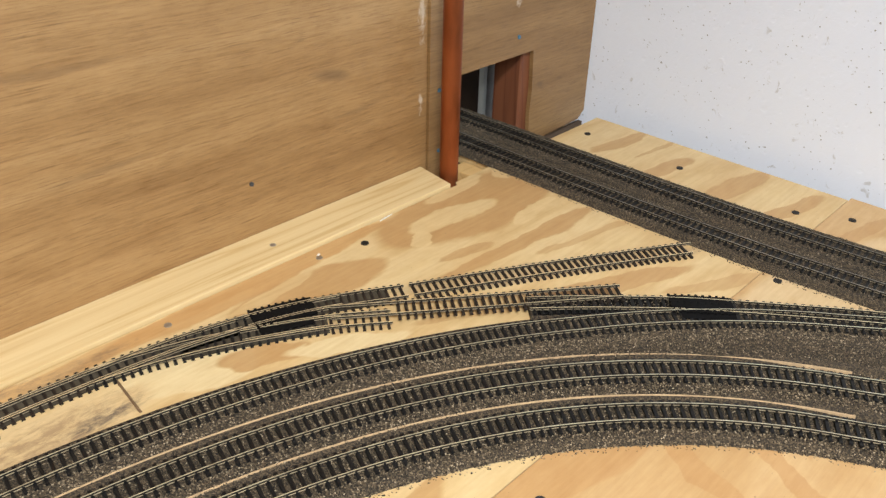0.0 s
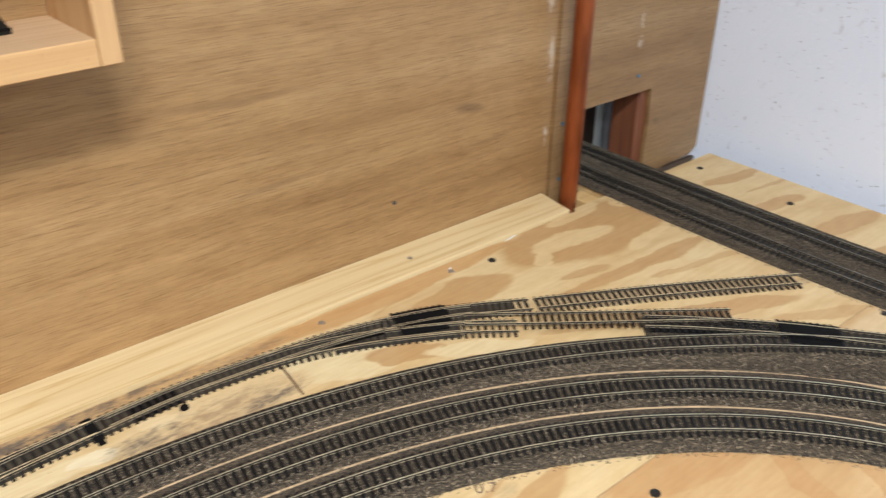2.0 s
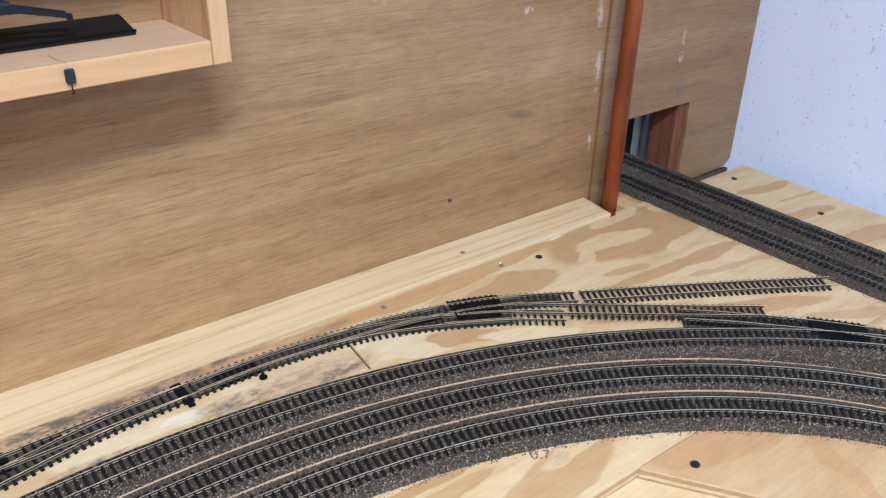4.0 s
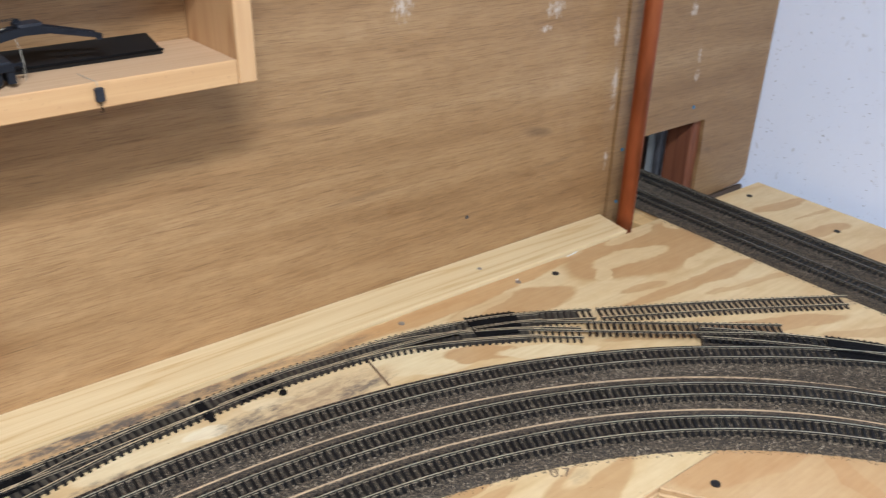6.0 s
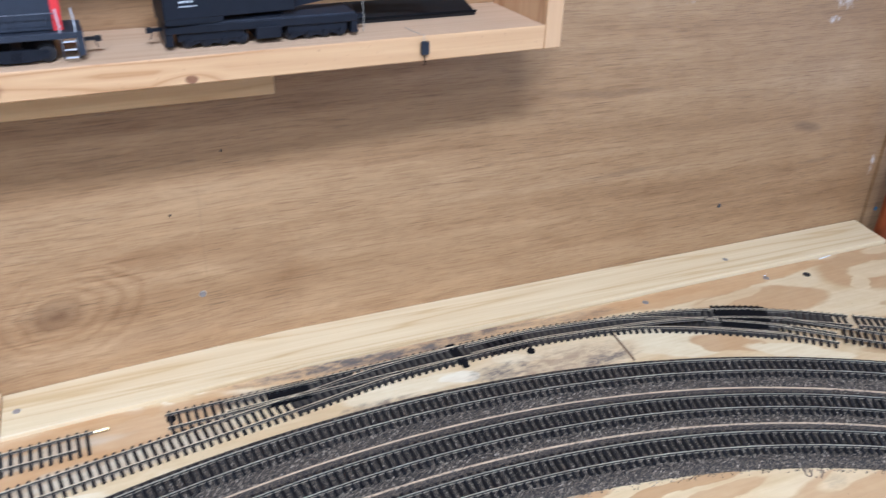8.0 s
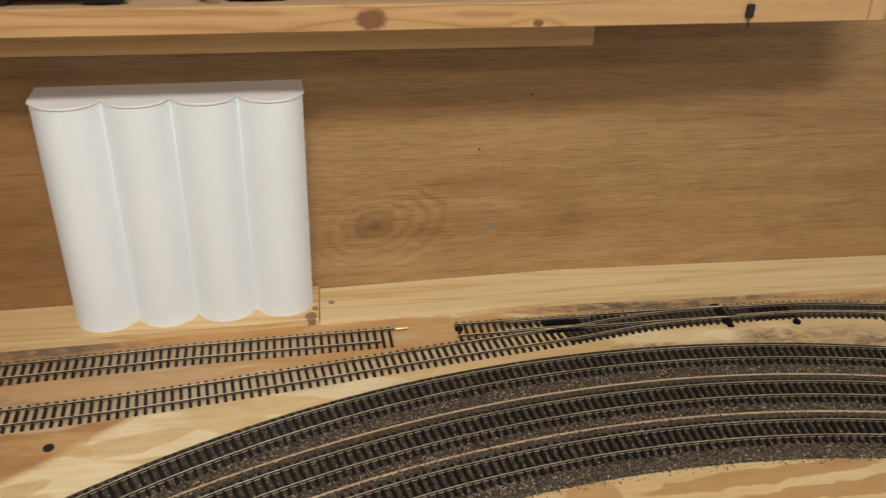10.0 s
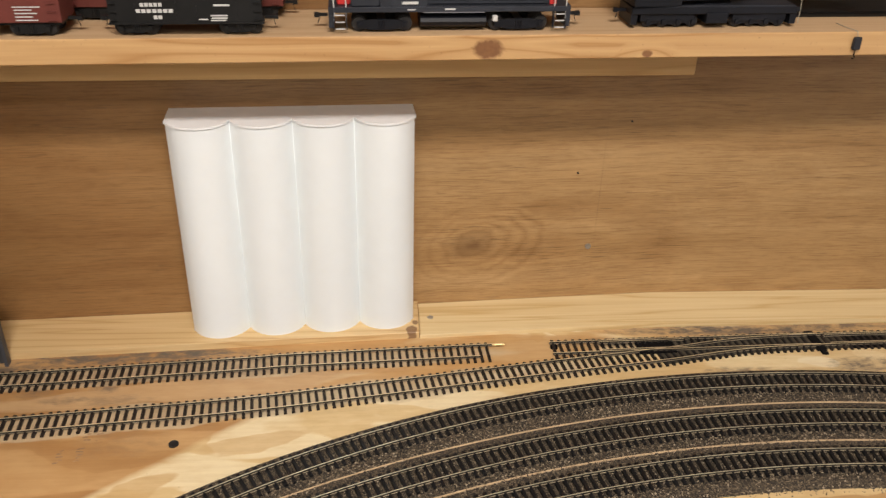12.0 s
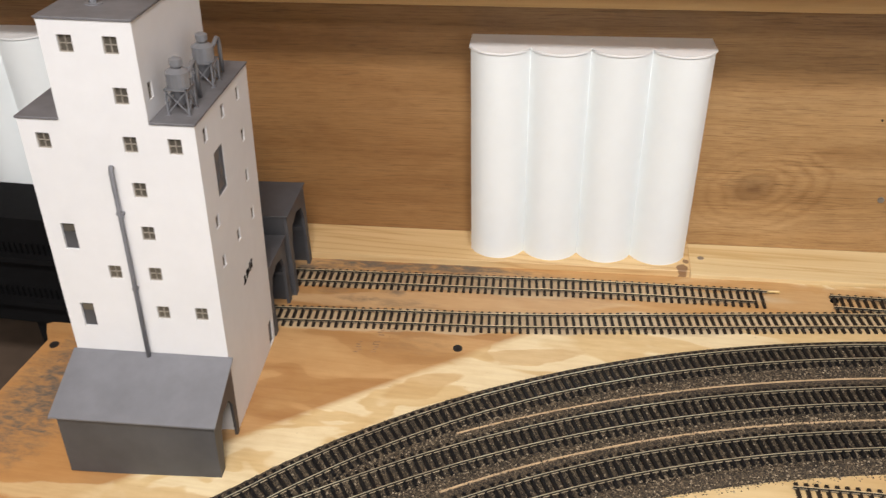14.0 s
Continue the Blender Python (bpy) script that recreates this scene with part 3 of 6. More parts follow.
PENCIL = plain("pencil_mark", (0.16, 0.098, 0.052), 0.8, vary=0.4, scale=300, bumps=0)
CEILM = plain("ceiling_paint", (0.60, 0.59, 0.57), 0.8, vary=0.04, scale=12)
FLOORM = plain("concrete_floor", (0.20, 0.195, 0.185), 0.7, vary=0.25, scale=9)
ROOMW = plain("room_wall_paint", (0.42, 0.40, 0.36), 0.7, vary=0.05, scale=10)
# dark brown for surfaces that stand in for shade
DARKWD = plain("shade_dark_wood", (0.09, 0.06, 0.04), 0.8, vary=0.3, scale=30)
METALB = plain("bright_channel", (0.55, 0.56, 0.60), 0.4, 0.3, vary=0.2, scale=60)
BLUE = plain("blue_anchor", (0.06, 0.16, 0.26), 0.5, vary=0.2, scale=200)


def glow(name, color, strength):
    m, nt, b = node_material(name)
    b.inputs["Emission Color"].default_value, b.inputs["Emission Strength"].default_value = (*color, 1), strength
    return m


DIFFUSER_GLOW = glow("lit_diffuser", (1.0, 0.98, 0.97), 3.0)


# ---- mesh helpers ----
def finish(bm, name, material, smooth=False):
    me = bpy.data.meshes.new(name)
    bmesh.ops.recalc_face_normals(bm, faces=bm.faces)
    if smooth:
        for f in bm.faces:
            f.smooth = True
    bm.to_mesh(me)
    bm.free()
    me.materials.append(material)
    return me


def part(name, bm, material, parent=None, label="", m=None, smooth=False):
    ob = new(name, bm if isinstance(bm, bpy.types.Mesh) else finish(bm, name, material, smooth))
    if parent is not None:
        ob.parent = parent
    if m is not None:
        ob.matrix_basis = m
    if label:
        ob["label"] = label
    return ob


def thing(name, label, category, m=None, group="", kind=""):
    ob = new(name)
    ob.empty_display_size = 0.02
    if m is not None:
        ob.matrix_basis = m
    return tagged(ob, label, category, group, kind)


def box(bm, x0, x1, y0, y1, z0, z1, bevel=0.0, m=None):
    r = bmesh.ops.create_cube(bm, size=1.0)
    vs = r["verts"]
    t = Matrix.Translation(((x0 + x1) / 2, (y0 + y1) / 2, (z0 + z1) / 2)) @ Matrix.Diagonal((x1 - x0, y1 - y0, z1 - z0, 1))
    bmesh.ops.transform(bm, matrix=t, verts=vs)
    if bevel:
        es = list({e for v in vs for e in v.link_edges})
        r2 = bmesh.ops.bevel(bm, geom=es, offset=bevel, segments=1, affect="EDGES")
        vs = list({v for f in r2["faces"] for v in f.verts} | {v for v in vs if v.is_valid})
    if m is not None:
        bmesh.ops.transform(bm, matrix=m, verts=vs)
    return vs


def boxes(*items, bevel=0.0):
    bm = bmesh.new()
    for it in items:
        box(bm, *it, bevel=bevel)
    return bm


def rod(bm, a, b, r, seg=10, r2=None):
    a, b = Vector(a), Vector(b)
    d = b - a
    res = bmesh.ops.create_cone(bm, cap_ends=True, segments=seg, radius1=r, radius2=r if r2 is None else r2, depth=d.length)
    bmesh.ops.transform(bm, matrix=Matrix.Translation((a + b) / 2) @ d.to_track_quat("Z", "Y").to_matrix().to_4x4(), verts=res["verts"])
    return res["verts"]


def tube(bm, pts, r, seg=8):
    """A round bar along points, with closed ends."""
    rings = []
    for i, p in enumerate(pts):
        p = Vector(p)
        d = (Vector(pts[min(i + 1, len(pts) - 1)]) - Vector(pts[max(i - 1, 0)])).normalized()
        q = d.to_track_quat("Z", "Y")
        rings.append([bm.verts.new(p + q @ Vector((r * math.cos(2 * math.pi * k / seg), r * math.sin(2 * math.pi * k / seg), 0))) for k in range(seg)])
    for a, b in zip(rings, rings[1:]):
        for k in range(seg):
            bm.faces.new((a[k], a[(k + 1) % seg], b[(k + 1) % seg], b[k]))
    bm.faces.new(rings[0])
    bm.faces.new(rings[-1])


def prism(bm, outline, z0, z1):
    """A flat-topped block from an outline of (x, y)."""
    lo, hi = [bm.verts.new((x, y, z0)) for x, y in outline], [bm.verts.new((x, y, z1)) for x, y in outline]
    n = len(outline)
    bm.faces.new(lo)
    bm.faces.new(hi)
    for i in range(n):
        bm.faces.new((lo[i], lo[(i + 1) % n], hi[(i + 1) % n], hi[i]))


def sweep(bm, path, profile):
    """Profile of (across, up) carried along a plan path of (x, y, z); across is to the left of the way."""
    rings = []
    for i, p in enumerate(path):
        a, b = path[max(i - 1, 0)], path[min(i + 1, len(path) - 1)]
        d = Vector((b[0] - a[0], b[1] - a[1])).normalized()
        rings.append([bm.verts.new((p[0] - d.y * u, p[1] + d.x * u, p[2] + w)) for u, w in profile])
    n = len(profile)
    for a, b in zip(rings, rings[1:]):
        for k in range(n):
            bm.faces.new((a[k], a[(k + 1) % n], b[(k + 1) % n], b[k]))
    bm.faces.new(rings[0])
    bm.faces.new(rings[-1])


def spline(points, step=0.006):
    """Even points along a smooth curve through a few plan points."""
    P = [Vector(p) for p in points]
    P = [2 * P[0] - P[1]] + P + [2 * P[-1] - P[-2]]
    out = []
    for i in range(1, len(P) - 2):
        p0, p1, p2, p3 = P[i - 1:i + 3]
        for k in range(24):
            t = k / 24
            out.append(0.5 * (2 * p1 + (p2 - p0) * t + (2 * p0 - 5 * p1 + 4 * p2 - p3) * t * t + (3 * p1 - p0 - 3 * p2 + p3) * t ** 3))
    out.append(P[-2])
    return even(out, step)


def even(pts, step):
    pts = [Vector(p[:2]) for p in pts]
    acc = [0.0]
    for a, b in zip(pts, pts[1:]):
        acc.append(acc[-1] + (b - a).length)
    n = max(2, round(acc[-1] / step))
    out, j = [], 0
    for i in range(n + 1):
        s = acc[-1] * i / n
        while j < len(acc) - 2 and acc[j + 1] < s:
            j += 1
        f = (s - acc[j]) / max(1e-9, acc[j + 1] - acc[j])
        out.append(pts[j].lerp(pts[j + 1], f))
    return out


def offset(path, d):
    out = []
    for i, p in enumerate(path):
        a, b = path[max(i - 1, 0)], path[min(i + 1, len(path) - 1)]
        t = (b - a).normalized()
        out.append(Vector((p.x - t.y * d, p.y + t.x * d)))
    return out


# ---- the room round the layout ----
def wall_line(x):
    """Front of the panelled wall: it bows gently forward on one side."""
    return 0.81 - 0.06 * max(0.0, -0.03 - x)


ROOM = (-3.2, 1.042, -3.0, 2.2, -1.0, CEIL)
x0, x1, y0, y1, z0, z1 = ROOM
fl = part("floor", boxes((x0 - 0.1, x1 + 0.2, y0 - 0.1, y1 + 0.1, z0 - 0.1, z0)), FLOORM)
tagged(fl, "grey bare concrete basement floor", "floor", kind="structure")
ce = part("ceiling", boxes((x0 - 0.1, x1 + 0.2, y0 - 0.1, y1 + 0.1, z1, z1 + 0.1)), CEILM)
tagged(ce, "plain off-white painted ceiling", "ceiling", kind="structure")
we = part("wall_east", boxes((x1, x1 + 0.2, y0, y1, z0, z1)), MASON)
tagged(we, "rough masonry wall thickly painted bluish white, pitted and speckled", "wall", kind="structure")
ww = part("wall_west", boxes((x0 - 0.1, x0, y0, y1, z0, z1)), ROOMW)
tagged(ww, "plain painted room wall", "wall", kind="structure")
ws = part("wall_south", boxes((x0 - 0.1, x1 + 0.2, y0 - 0.1, y0, z0, z1)), ROOMW)
tagged(ws, "plain painted room wall behind the aisle", "wall", kind="structure")
wb = part("wall_back", boxes((x0 - 0.1, x1 + 0.2, y1, y1 + 0.1, z0, z1)), ROOMW)
tagged(wb, "plain wall closing the space behind the panelling", "wall", kind="structure")

# panelled wall: a long sheet and a short sheet with the rail opening
bm = bmesh.new()
xs = [-3.2, -2.2, -1.4, -1.0, -0.7, -0.5, -0.3, -0.15, -0.03, 0.1, 0.4, 0.7205]
prism(bm, [(x, wall_line(x)) for x in xs] + [(x, wall_line(x) + 0.012) for x in reversed(xs)], -0.06, CEIL)
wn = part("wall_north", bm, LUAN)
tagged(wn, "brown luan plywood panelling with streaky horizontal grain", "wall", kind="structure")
HX0, HX1, HZ = 0.757, 0.910, 0.1015
bm = bmesh.new()
prism(bm, [(0.7215, -0.06), (HX0, -0.06), (HX0, HZ), (HX1, HZ + 0.001), (HX1 + 0.003, 0.05), (HX1 + 0.001, 0.02), (HX1 + 0.004, -0.0265), (1.027, -0.022), (1.0405, -0.0115), (1.0385, CEIL), (0.7215, CEIL)], -0.8125, -0.8065)
bmesh.ops.transform(bm, matrix=Matrix.Rotation(radians(90), 4, "X"), verts=bm.verts)
wp = part("wall_panel", bm, LUAN_B)
tagged(wp, "luan plywood panel with a sawn opening for two tracks", "wall", kind="structure")

# unseen strip added to keep light from leaking past the panel's edge
fs = part("light_stop", boxes((1.0250, 1.0425, 0.816, 0.826, -0.06, CEIL)), MASON)
tagged(fs, "unseen strip added to stop light between panel and masonry", "wall", kind="structure")

# dark strip stands for the unlit gap below the panel
sl = part("gap_shade", boxes((0.917, 1.0385, 0.806, 0.8125, -0.12, -0.0280)), DARKWD)
tagged(sl, "dark strip added for the shade in the gap under the panel", "sill", kind="structure")

# ---- behind the opening ----
st = part("wall_stud", boxes((0.895, 0.935, 0.813, 0.858, -0.06, 0.30), bevel=0.002), REDWOOD)
tagged(st, "dark reddish wooden stud behind the opening", "stud", kind="structure")
# dark sheet added so the space behind the opening looks unlit
dp = part("shade_board", boxes((0.80, 1.0415, 0.990, 1.0, -0.4, 0.4)), DARKWD)
tagged(dp, "dark board added in place of the shade behind the opening", "board", kind="structure")
ch = thing("metal_channel", "bright galvanised metal channel standing behind the opening", "channel")
part("web", boxes((0.998, 1.018, 0.952, 0.954, -0.3, 0.32)), METALB, ch)
part("flange", boxes((0.995, 0.998, 0.940, 0.954, -0.3, 0.32)), METALB, ch)
part("flange", boxes((1.018, 1.021, 0.940, 0.954, -0.3, 0.32)), METALB, ch)
ws = part("white_batten", boxes((0.978, 0.986, 0.944, 0.954, -0.3, 0.32), bevel=0.0008), SILO)
tagged(ws, "narrow white batten standing behind the opening", "batten")

# ---- benchwork ----
PT = 0.011


def ply_sheet(name, outline, label, mat=PLY):
    bm = bmesh.new()
    prism(bm, outline, -PT, 0.0)
    ob = part(name, bm, mat)
    ob.data.materials.append(PLYEDGE)
    for f in ob.data.polygons:
        if abs(f.normal.z) < 0.5:
            f.material_index = 1
    return tagged(ob, label, "plywood", kind="structure")


ply_sheet("ply_deck", [(-0.839, 0.20), (-0.25, 0.20), (0.10, 0.419), (1.004, 0.419), (1.004, 0.760), (0.800, 0.758), (0.716, 0.757), (0.712, 0.751), (-0.03, 0.751), (-0.30, 0.738), (-0.63, 0.718), (-0.73, 0.712), (-0.728, 0.600), (-0.80, 0.580), (-0.852, 0.5775), (-0.8565, 0.574), (-0.849, 0.562), (-0.842, 0.553), (-0.843, 0.486)], "cream and tan fir plywood benchtop with bold wavy grain")
ply_sheet("ply_apron", [(0.368, 0.4182), (0.412, 0.354), (0.46, 0.272), (0.56, 0.10), (1.012, 0.10), (1.012, 0.4182)], "warm tan fir plywood sheet butted against the deck along a seam", PLY_WARM)
lo = part("ply_shelf", boxes((0.20, 0.60, 0.15, 0.50, -0.030, -0.0118)), PLY)
tagged(lo, "lower plywood support seen through the corner gap", "plywood", kind="structure")
sr = part("subroadbed", boxes((0.778, 0.897, 0.7605, 1.9, -PT - 0.001, -0.0005)), PLY)
tagged(sr, "plywood strip carrying the double track through the wall", "plywood", kind="structure")
# deck under the dim gap, its shade put into the colour
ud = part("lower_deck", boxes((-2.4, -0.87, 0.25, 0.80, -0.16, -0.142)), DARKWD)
tagged(ud, "lower deck beyond the benchtop, coloured dark for the shade there", "deck", kind="structure")
blk = part("joist_block", boxes((0.752, 0.7772, 0.7625, 0.7995, -0.035, -0.0075), bevel=0.001), CLEAT)
tagged(blk, "short wooden block between pipe and roadbed", "block")
blk = part("joist_block", boxes((0.735, 0.7515, 0.766, 0.7995, -0.060, -0.026), bevel=0.001), CLEAT)
tagged(blk, "low wooden block beside the foot of the pipe", "block")


def board(name, outline, z1, label, mat=PINE):
    bm = bmesh.new()
    prism(bm, outline, -0.019, z1)
    bmesh.ops.bevel(bm, geom=[e for e in bm.edges if all(v.co.z > 0 for v in e.verts)], offset=0.0006, segments=1, affect="EDGES")
    return tagged(part(name, bm, mat), label, "board")


board("pine_board", [(x, wall_line(x) - 0.058 + 0.001) for x in (-0.2755, -0.15, -0.03, 0.1, 0.703)] + [(0.711, 0.8095)] + [(x, wall_line(x) - 0.0005) for x in (0.1, -0.03, -0.15, -0.2755)], 0.004, "long pale pine board lying along the panelled wall")
board("pine_board", [(x, wall_line(x) - 0.056) for x in (-1.5, -0.6, -0.2760)] + [(x, wall_line(x) - 0.0005) for x in (-0.2760, -0.6, -1.5)], 0.007, "pale knotty pine board under the white silos", PINE_B)

# ---- copper pipe ----
cp = thing("copper_pipe", "tarnished orange copper water pipe standing in the corner", "pipe", pose(0.722, 0.774, 0))
bm = bmesh.new()
rod(bm, (0, 0, -0.98), (0, 0, CEIL), 0.0108, 24)
part("riser", bm, COPPER, cp, smooth=True)

# ---- tracks ----
GAUGE = 0.0175
TIE_STEP = 0.0069
RAIL_PROFILE = [(-0.00031, 0.0025), (0.00031, 0.0025), (0.00035, 0.0022), (0.00031, 0.0019), (0.00016, 0.0016), (0.00016, 0.0006), (0.0009, 0.0003), (0.0009, 0), (-0.0009, 0), (-0.0009, 0.0003), (-0.00016, 0.0006), (-0.00016, 0.0016), (-0.00031, 0.0019), (-0.00035, 0.0022)]


def tie_mesh(mat, length=0.0295):
    bm = bmesh.new()
    box(bm, -0.00145, 0.00145, -length / 2, length / 2, 0, 0.0019)
    top = [f for f in bm.faces if f.normal.z > 0.9]
    for f in top:
        for v in f.verts:
            v.co.x *= 0.85
            v.co.y *= 0.985
    for s in (-1, 1):
        for o in (-0.0011, 0.0011):
            box(bm, -0.0008, 0.0008, s * GAUGE / 2 + o - 0.00045, s * GAUGE / 2 + o + 0.00045, 0.0018, 0.0031)
    return finish(bm, "tie", mat)


TIE_MESH, TIE_BARE = tie_mesh(TIE), tie_mesh(TIE_BROWN)


def rail(name, path, z, mat, parent, lab="", rise=0.0):
    bm = bmesh.new()
    k = max(1, len(path) - 1)
    sweep(bm, [(p.x, p.y, z + rise * i / k) for i, p in enumerate(path)], RAIL_PROFILE)
    ob = part(name, bm, mat, parent, lab)
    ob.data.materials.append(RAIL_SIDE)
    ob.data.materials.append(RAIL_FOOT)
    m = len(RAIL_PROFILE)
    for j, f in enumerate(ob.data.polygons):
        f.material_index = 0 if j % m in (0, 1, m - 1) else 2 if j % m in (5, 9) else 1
    return ob


def ties(path, z, mesh, parent, first=0.0, last=1.0, jitter=0.0, rise=0.0, skip=None):
    pts = even(path, TIE_STEP)
    n = len(pts) - 1
    for i in range(n):
        s = (i + 0.5) / n
        if first <= s <= last:
            p = (pts[i] + pts[i + 1]) / 2
            if skip and skip(p):
                continue
            d = pts[i + 1] - pts[i]
            part("tie", mesh, None, parent, m=pose(p.x, p.y, z + rise * s, 0, 0, math.degrees(math.atan2(d.y, d.x)) + random.uniform(-jitter, jitter)))


def track(label, path, z, mesh, mat, first=0.0, last=1.0, longer=0.0, jitter=0.6, rise=0.0, skip=None, shorter=0):
    """A length of track: two rails on separate ties."""
    t = thing("track", label, "track", group="model railway tracks")
    ties(path, z, mesh, t, first, last, jitter, rise, skip)
    for s in (-1, 1):
        p = offset(path, s * GAUGE / 2)
        if longer and s > 0:
            d = (p[-1] - p[-2]).normalized()
            p = p + [p[-1] + d * longer]
        if shorter and s < 0:
            p = p[:-shorter]
        rail("rail", p, z + 0.0018, mat, t, "", rise)
    return t


def polar(c, a0, a1, n=160, out_by=0.0):
    """The curve about (0, -0.12) whose radius is a polynomial of the bearing; straight past its ends."""
    out = []
    for i in range(n + 1):
        a = a0 + (a1 - a0) * i / n
        r = sum(k * a ** j for j, k in enumerate(c)) + out_by * max(0.0, a - 0.76)
        out.append(Vector((r * math.sin(a), r * math.cos(a) - 0.12)))
    return out


def extend(path, back, ahead):
    a = path[0] + (path[0] - path[4]).normalized() * back
    b = path[-1] + (path[-1] - path[-5]).normalized() * ahead
    return even([a] + path + [b], 0.006)


C1 = extend(polar((0.7719, 0.029, 0.1006, 0.0042, -0.0465), -0.84, 1.03, out_by=0.036), 0.12, 0.10)
C2 = extend(polar((0.7205, 0.0335, 0.103, -0.0359, -0.0388), -0.80, 1.02), 0.12, 0.10)
C3 = extend(polar((0.6729, 0.0291, 0.1084, -0.0275, -0.0558), -0.70, 1.00), 0.12, 0.10)
BEDZ = 0.0055
D1 = spline([(0.836, 0.25), (0.820, 0.36), (0.810, 0.47), (0.805, 0.60), (0.803, 0.80), (0.803, 1.2), (0.803, 1.7)])
D2 = spline([(0.892, 0.25), (0.877, 0.36), (0.868, 0.47), (0.864, 0.60), (0.862, 0.80), (0.862, 1.2), (0.862, 1.7)])

for path, lab in ((C1, "outer curved track with dark ties and worn nickel rails on ballast"), (C2, "middle curved track with dark ties on grey ballast"), (C3, "inner curved track with dark ties on grey ballast")):
    track(lab, path, BEDZ, TIE_MESH, RAIL_DULL)
for path in (D1, D2):
    track("straight ballasted track running through the wall opening", path, BEDZ, TIE_MESH, RAIL_DARK)

# bare tracks on the plywood
M = spline([(-0.70, 0.6135), (-0.55, 0.629), (-0.44, 0.640), (-0.335, 0.6555), (-0.16, 0.684), (-0.05, 0.7005), (0.03, 0.7145), (0.10, 0.7195), (0.185, 0.7215), (0.255, 0.7155)])
U = spline([(0.255, 0.7155), (0.33, 0.7055), (0.392, 0.690), (0.45, 0.6675), (0.515, 0.632)])
U2 = spline([(0.5195, 0.6295), (0.60, 0.5865), (0.684, 0.540), (0.770, 0.490)])
L = spline([(0.255, 0.7155), (0.30, 0.7055), (0.349, 0.688), (0.40, 0.663), (0.44, 0.640), (0.478, 0.612)])
X = spline([(0.443, 0.6505), (0.531, 0.581), (0.649, 0.489)])
T = spline([(0.573, 0.537), (0.605, 0.508), (0.637, 0.476), (0.669, 0.442), (0.702, 0.402), (0.756, 0.333), (0.790, 0.286)])
S = spline([(-0.152, 0.7140), (-0.10, 0.7155), (-0.04, 0.7172), (0.03, 0.7190), (0.08, 0.7203), (0.112, 0.7205)])
A = spline([(-0.72, 0.676), (-0.447, 0.698), (-0.3945, 0.703), (-0.209, 0.713)])
N = spline([(-0.222, 0.474), (-0.16, 0.477), (-0.09, 0.478)])

def nearest(p, path):
    return min(path, key=lambda c: (c - p).length)


def long_ties(main, side, x0, x1, z, mesh, parent):
    """Turnout ties: each reaches from under the main leg to under the leg on its left."""
    pts = even(main, TIE_STEP)
    for p, q in zip(pts, pts[1:]):
        if x0 < p.x < x1:
            c, d = (p + q) / 2, (q - p).normalized()
            n = Vector((-d.y, d.x))
            u = max(0.0, (nearest(c, side) - c).dot(n))
            e = c + n * (u / 2)
            part("tie", mesh, None, parent, m=pose(e.x, e.y, z, 0, 0, math.degrees(math.atan2(d.y, d.x)) + random.uniform(-0.5, 0.5)) @ Matrix.Diagonal((1, 1 + u / 0.0295, 1, 1)))


leg_a = track("bare siding track ending in a stub with one long rail", A, 0, TIE_BARE, RAIL, longer=0.013, shorter=2)
leg_m = track("bare siding track leading into the turnout", M, 0, TIE_BARE, RAIL, skip=lambda p: -0.103 < p.x < 0.112)
leg_u = track("bare track along the straight leg of the turnout", U, 0, TIE_BARE, RAIL, skip=lambda p: p.x < 0.437)
track("short bare dead-end track lying on the plywood", U2, 0, TIE_BARE, RAIL, longer=0.008)
leg_l = track("bare diverging leg of the turnout", L, 0, TIE_BARE, RAIL, skip=lambda p: p.x < 0.425)
track("loose bare connecting track resting across two turnouts", X, 0.0021, TIE_BARE, RAIL, first=0.22, rise=0.0036)
leg_t = track("diverging leg of the ballasted turnout with black ties", T, BEDZ - 0.0006, TIE_MESH, RAIL)
leg_s = track("short stub leg of the turnout near the wall", S, 0.0003, TIE_BARE, RAIL, skip=lambda p: p.x > -0.106)
track("short bare track end lying near the front", N, 0, TIE_BARE, RAIL)
d = (A[-1] - A[-2]).normalized()
tip = A[-1] + Vector((-d.y, d.x)) * (GAUGE / 2) + d * 0.008
part("rail_joiner", boxes((-0.006, 0.006, -0.0012, 0.0012, 0.0019, 0.0040), bevel=0.0004), BRASS, leg_a, "brass rail joiner", pose(tip.x, tip.y, 0, 0, 0, math.degrees(math.atan2(d.y, d.x))))
long_ties(M, S, -0.107, 0.112, 0, TIE_MESH, leg_m)
long_ties(L, U, 0.24, 0.425, 0, TIE_MESH, leg_l)


# ---- roadbed ----
def roadbed(name, path, left, right, label, drop=0.0):
    bm = bmesh.new()
    sweep(bm, [(p.x, p.y, -drop) for p in path], [(left, -0.0004), (left - 0.005, 0.0047), (left - 0.008, BEDZ), (right + 0.008, BEDZ), (right + 0.005, 0.0047), (right, -0.0004)])
    return tagged(part(name, bm, BED), label, "roadbed", kind="structure")


roadbed("roadbed_1", C1, 0.0235, -0.038, "raised bed of grey-brown ballast under the outer curve")
roadbed("roadbed_2", C2, 0.0225, -0.036, "raised bed of grey-brown ballast under the middle curve", 0.0003)
roadbed("roadbed_3", C3, 0.0225, -0.0265, "raised bed of grey-brown ballast under the inner curve", 0.0006)
roadbed("roadbed_4", D1, 0.0275, -0.031, "raised bed of dark ballast under the straight track")
roadbed("roadbed_5", D2, 0.034, -0.0305, "raised bed of dark ballast under the straight track by the wall")
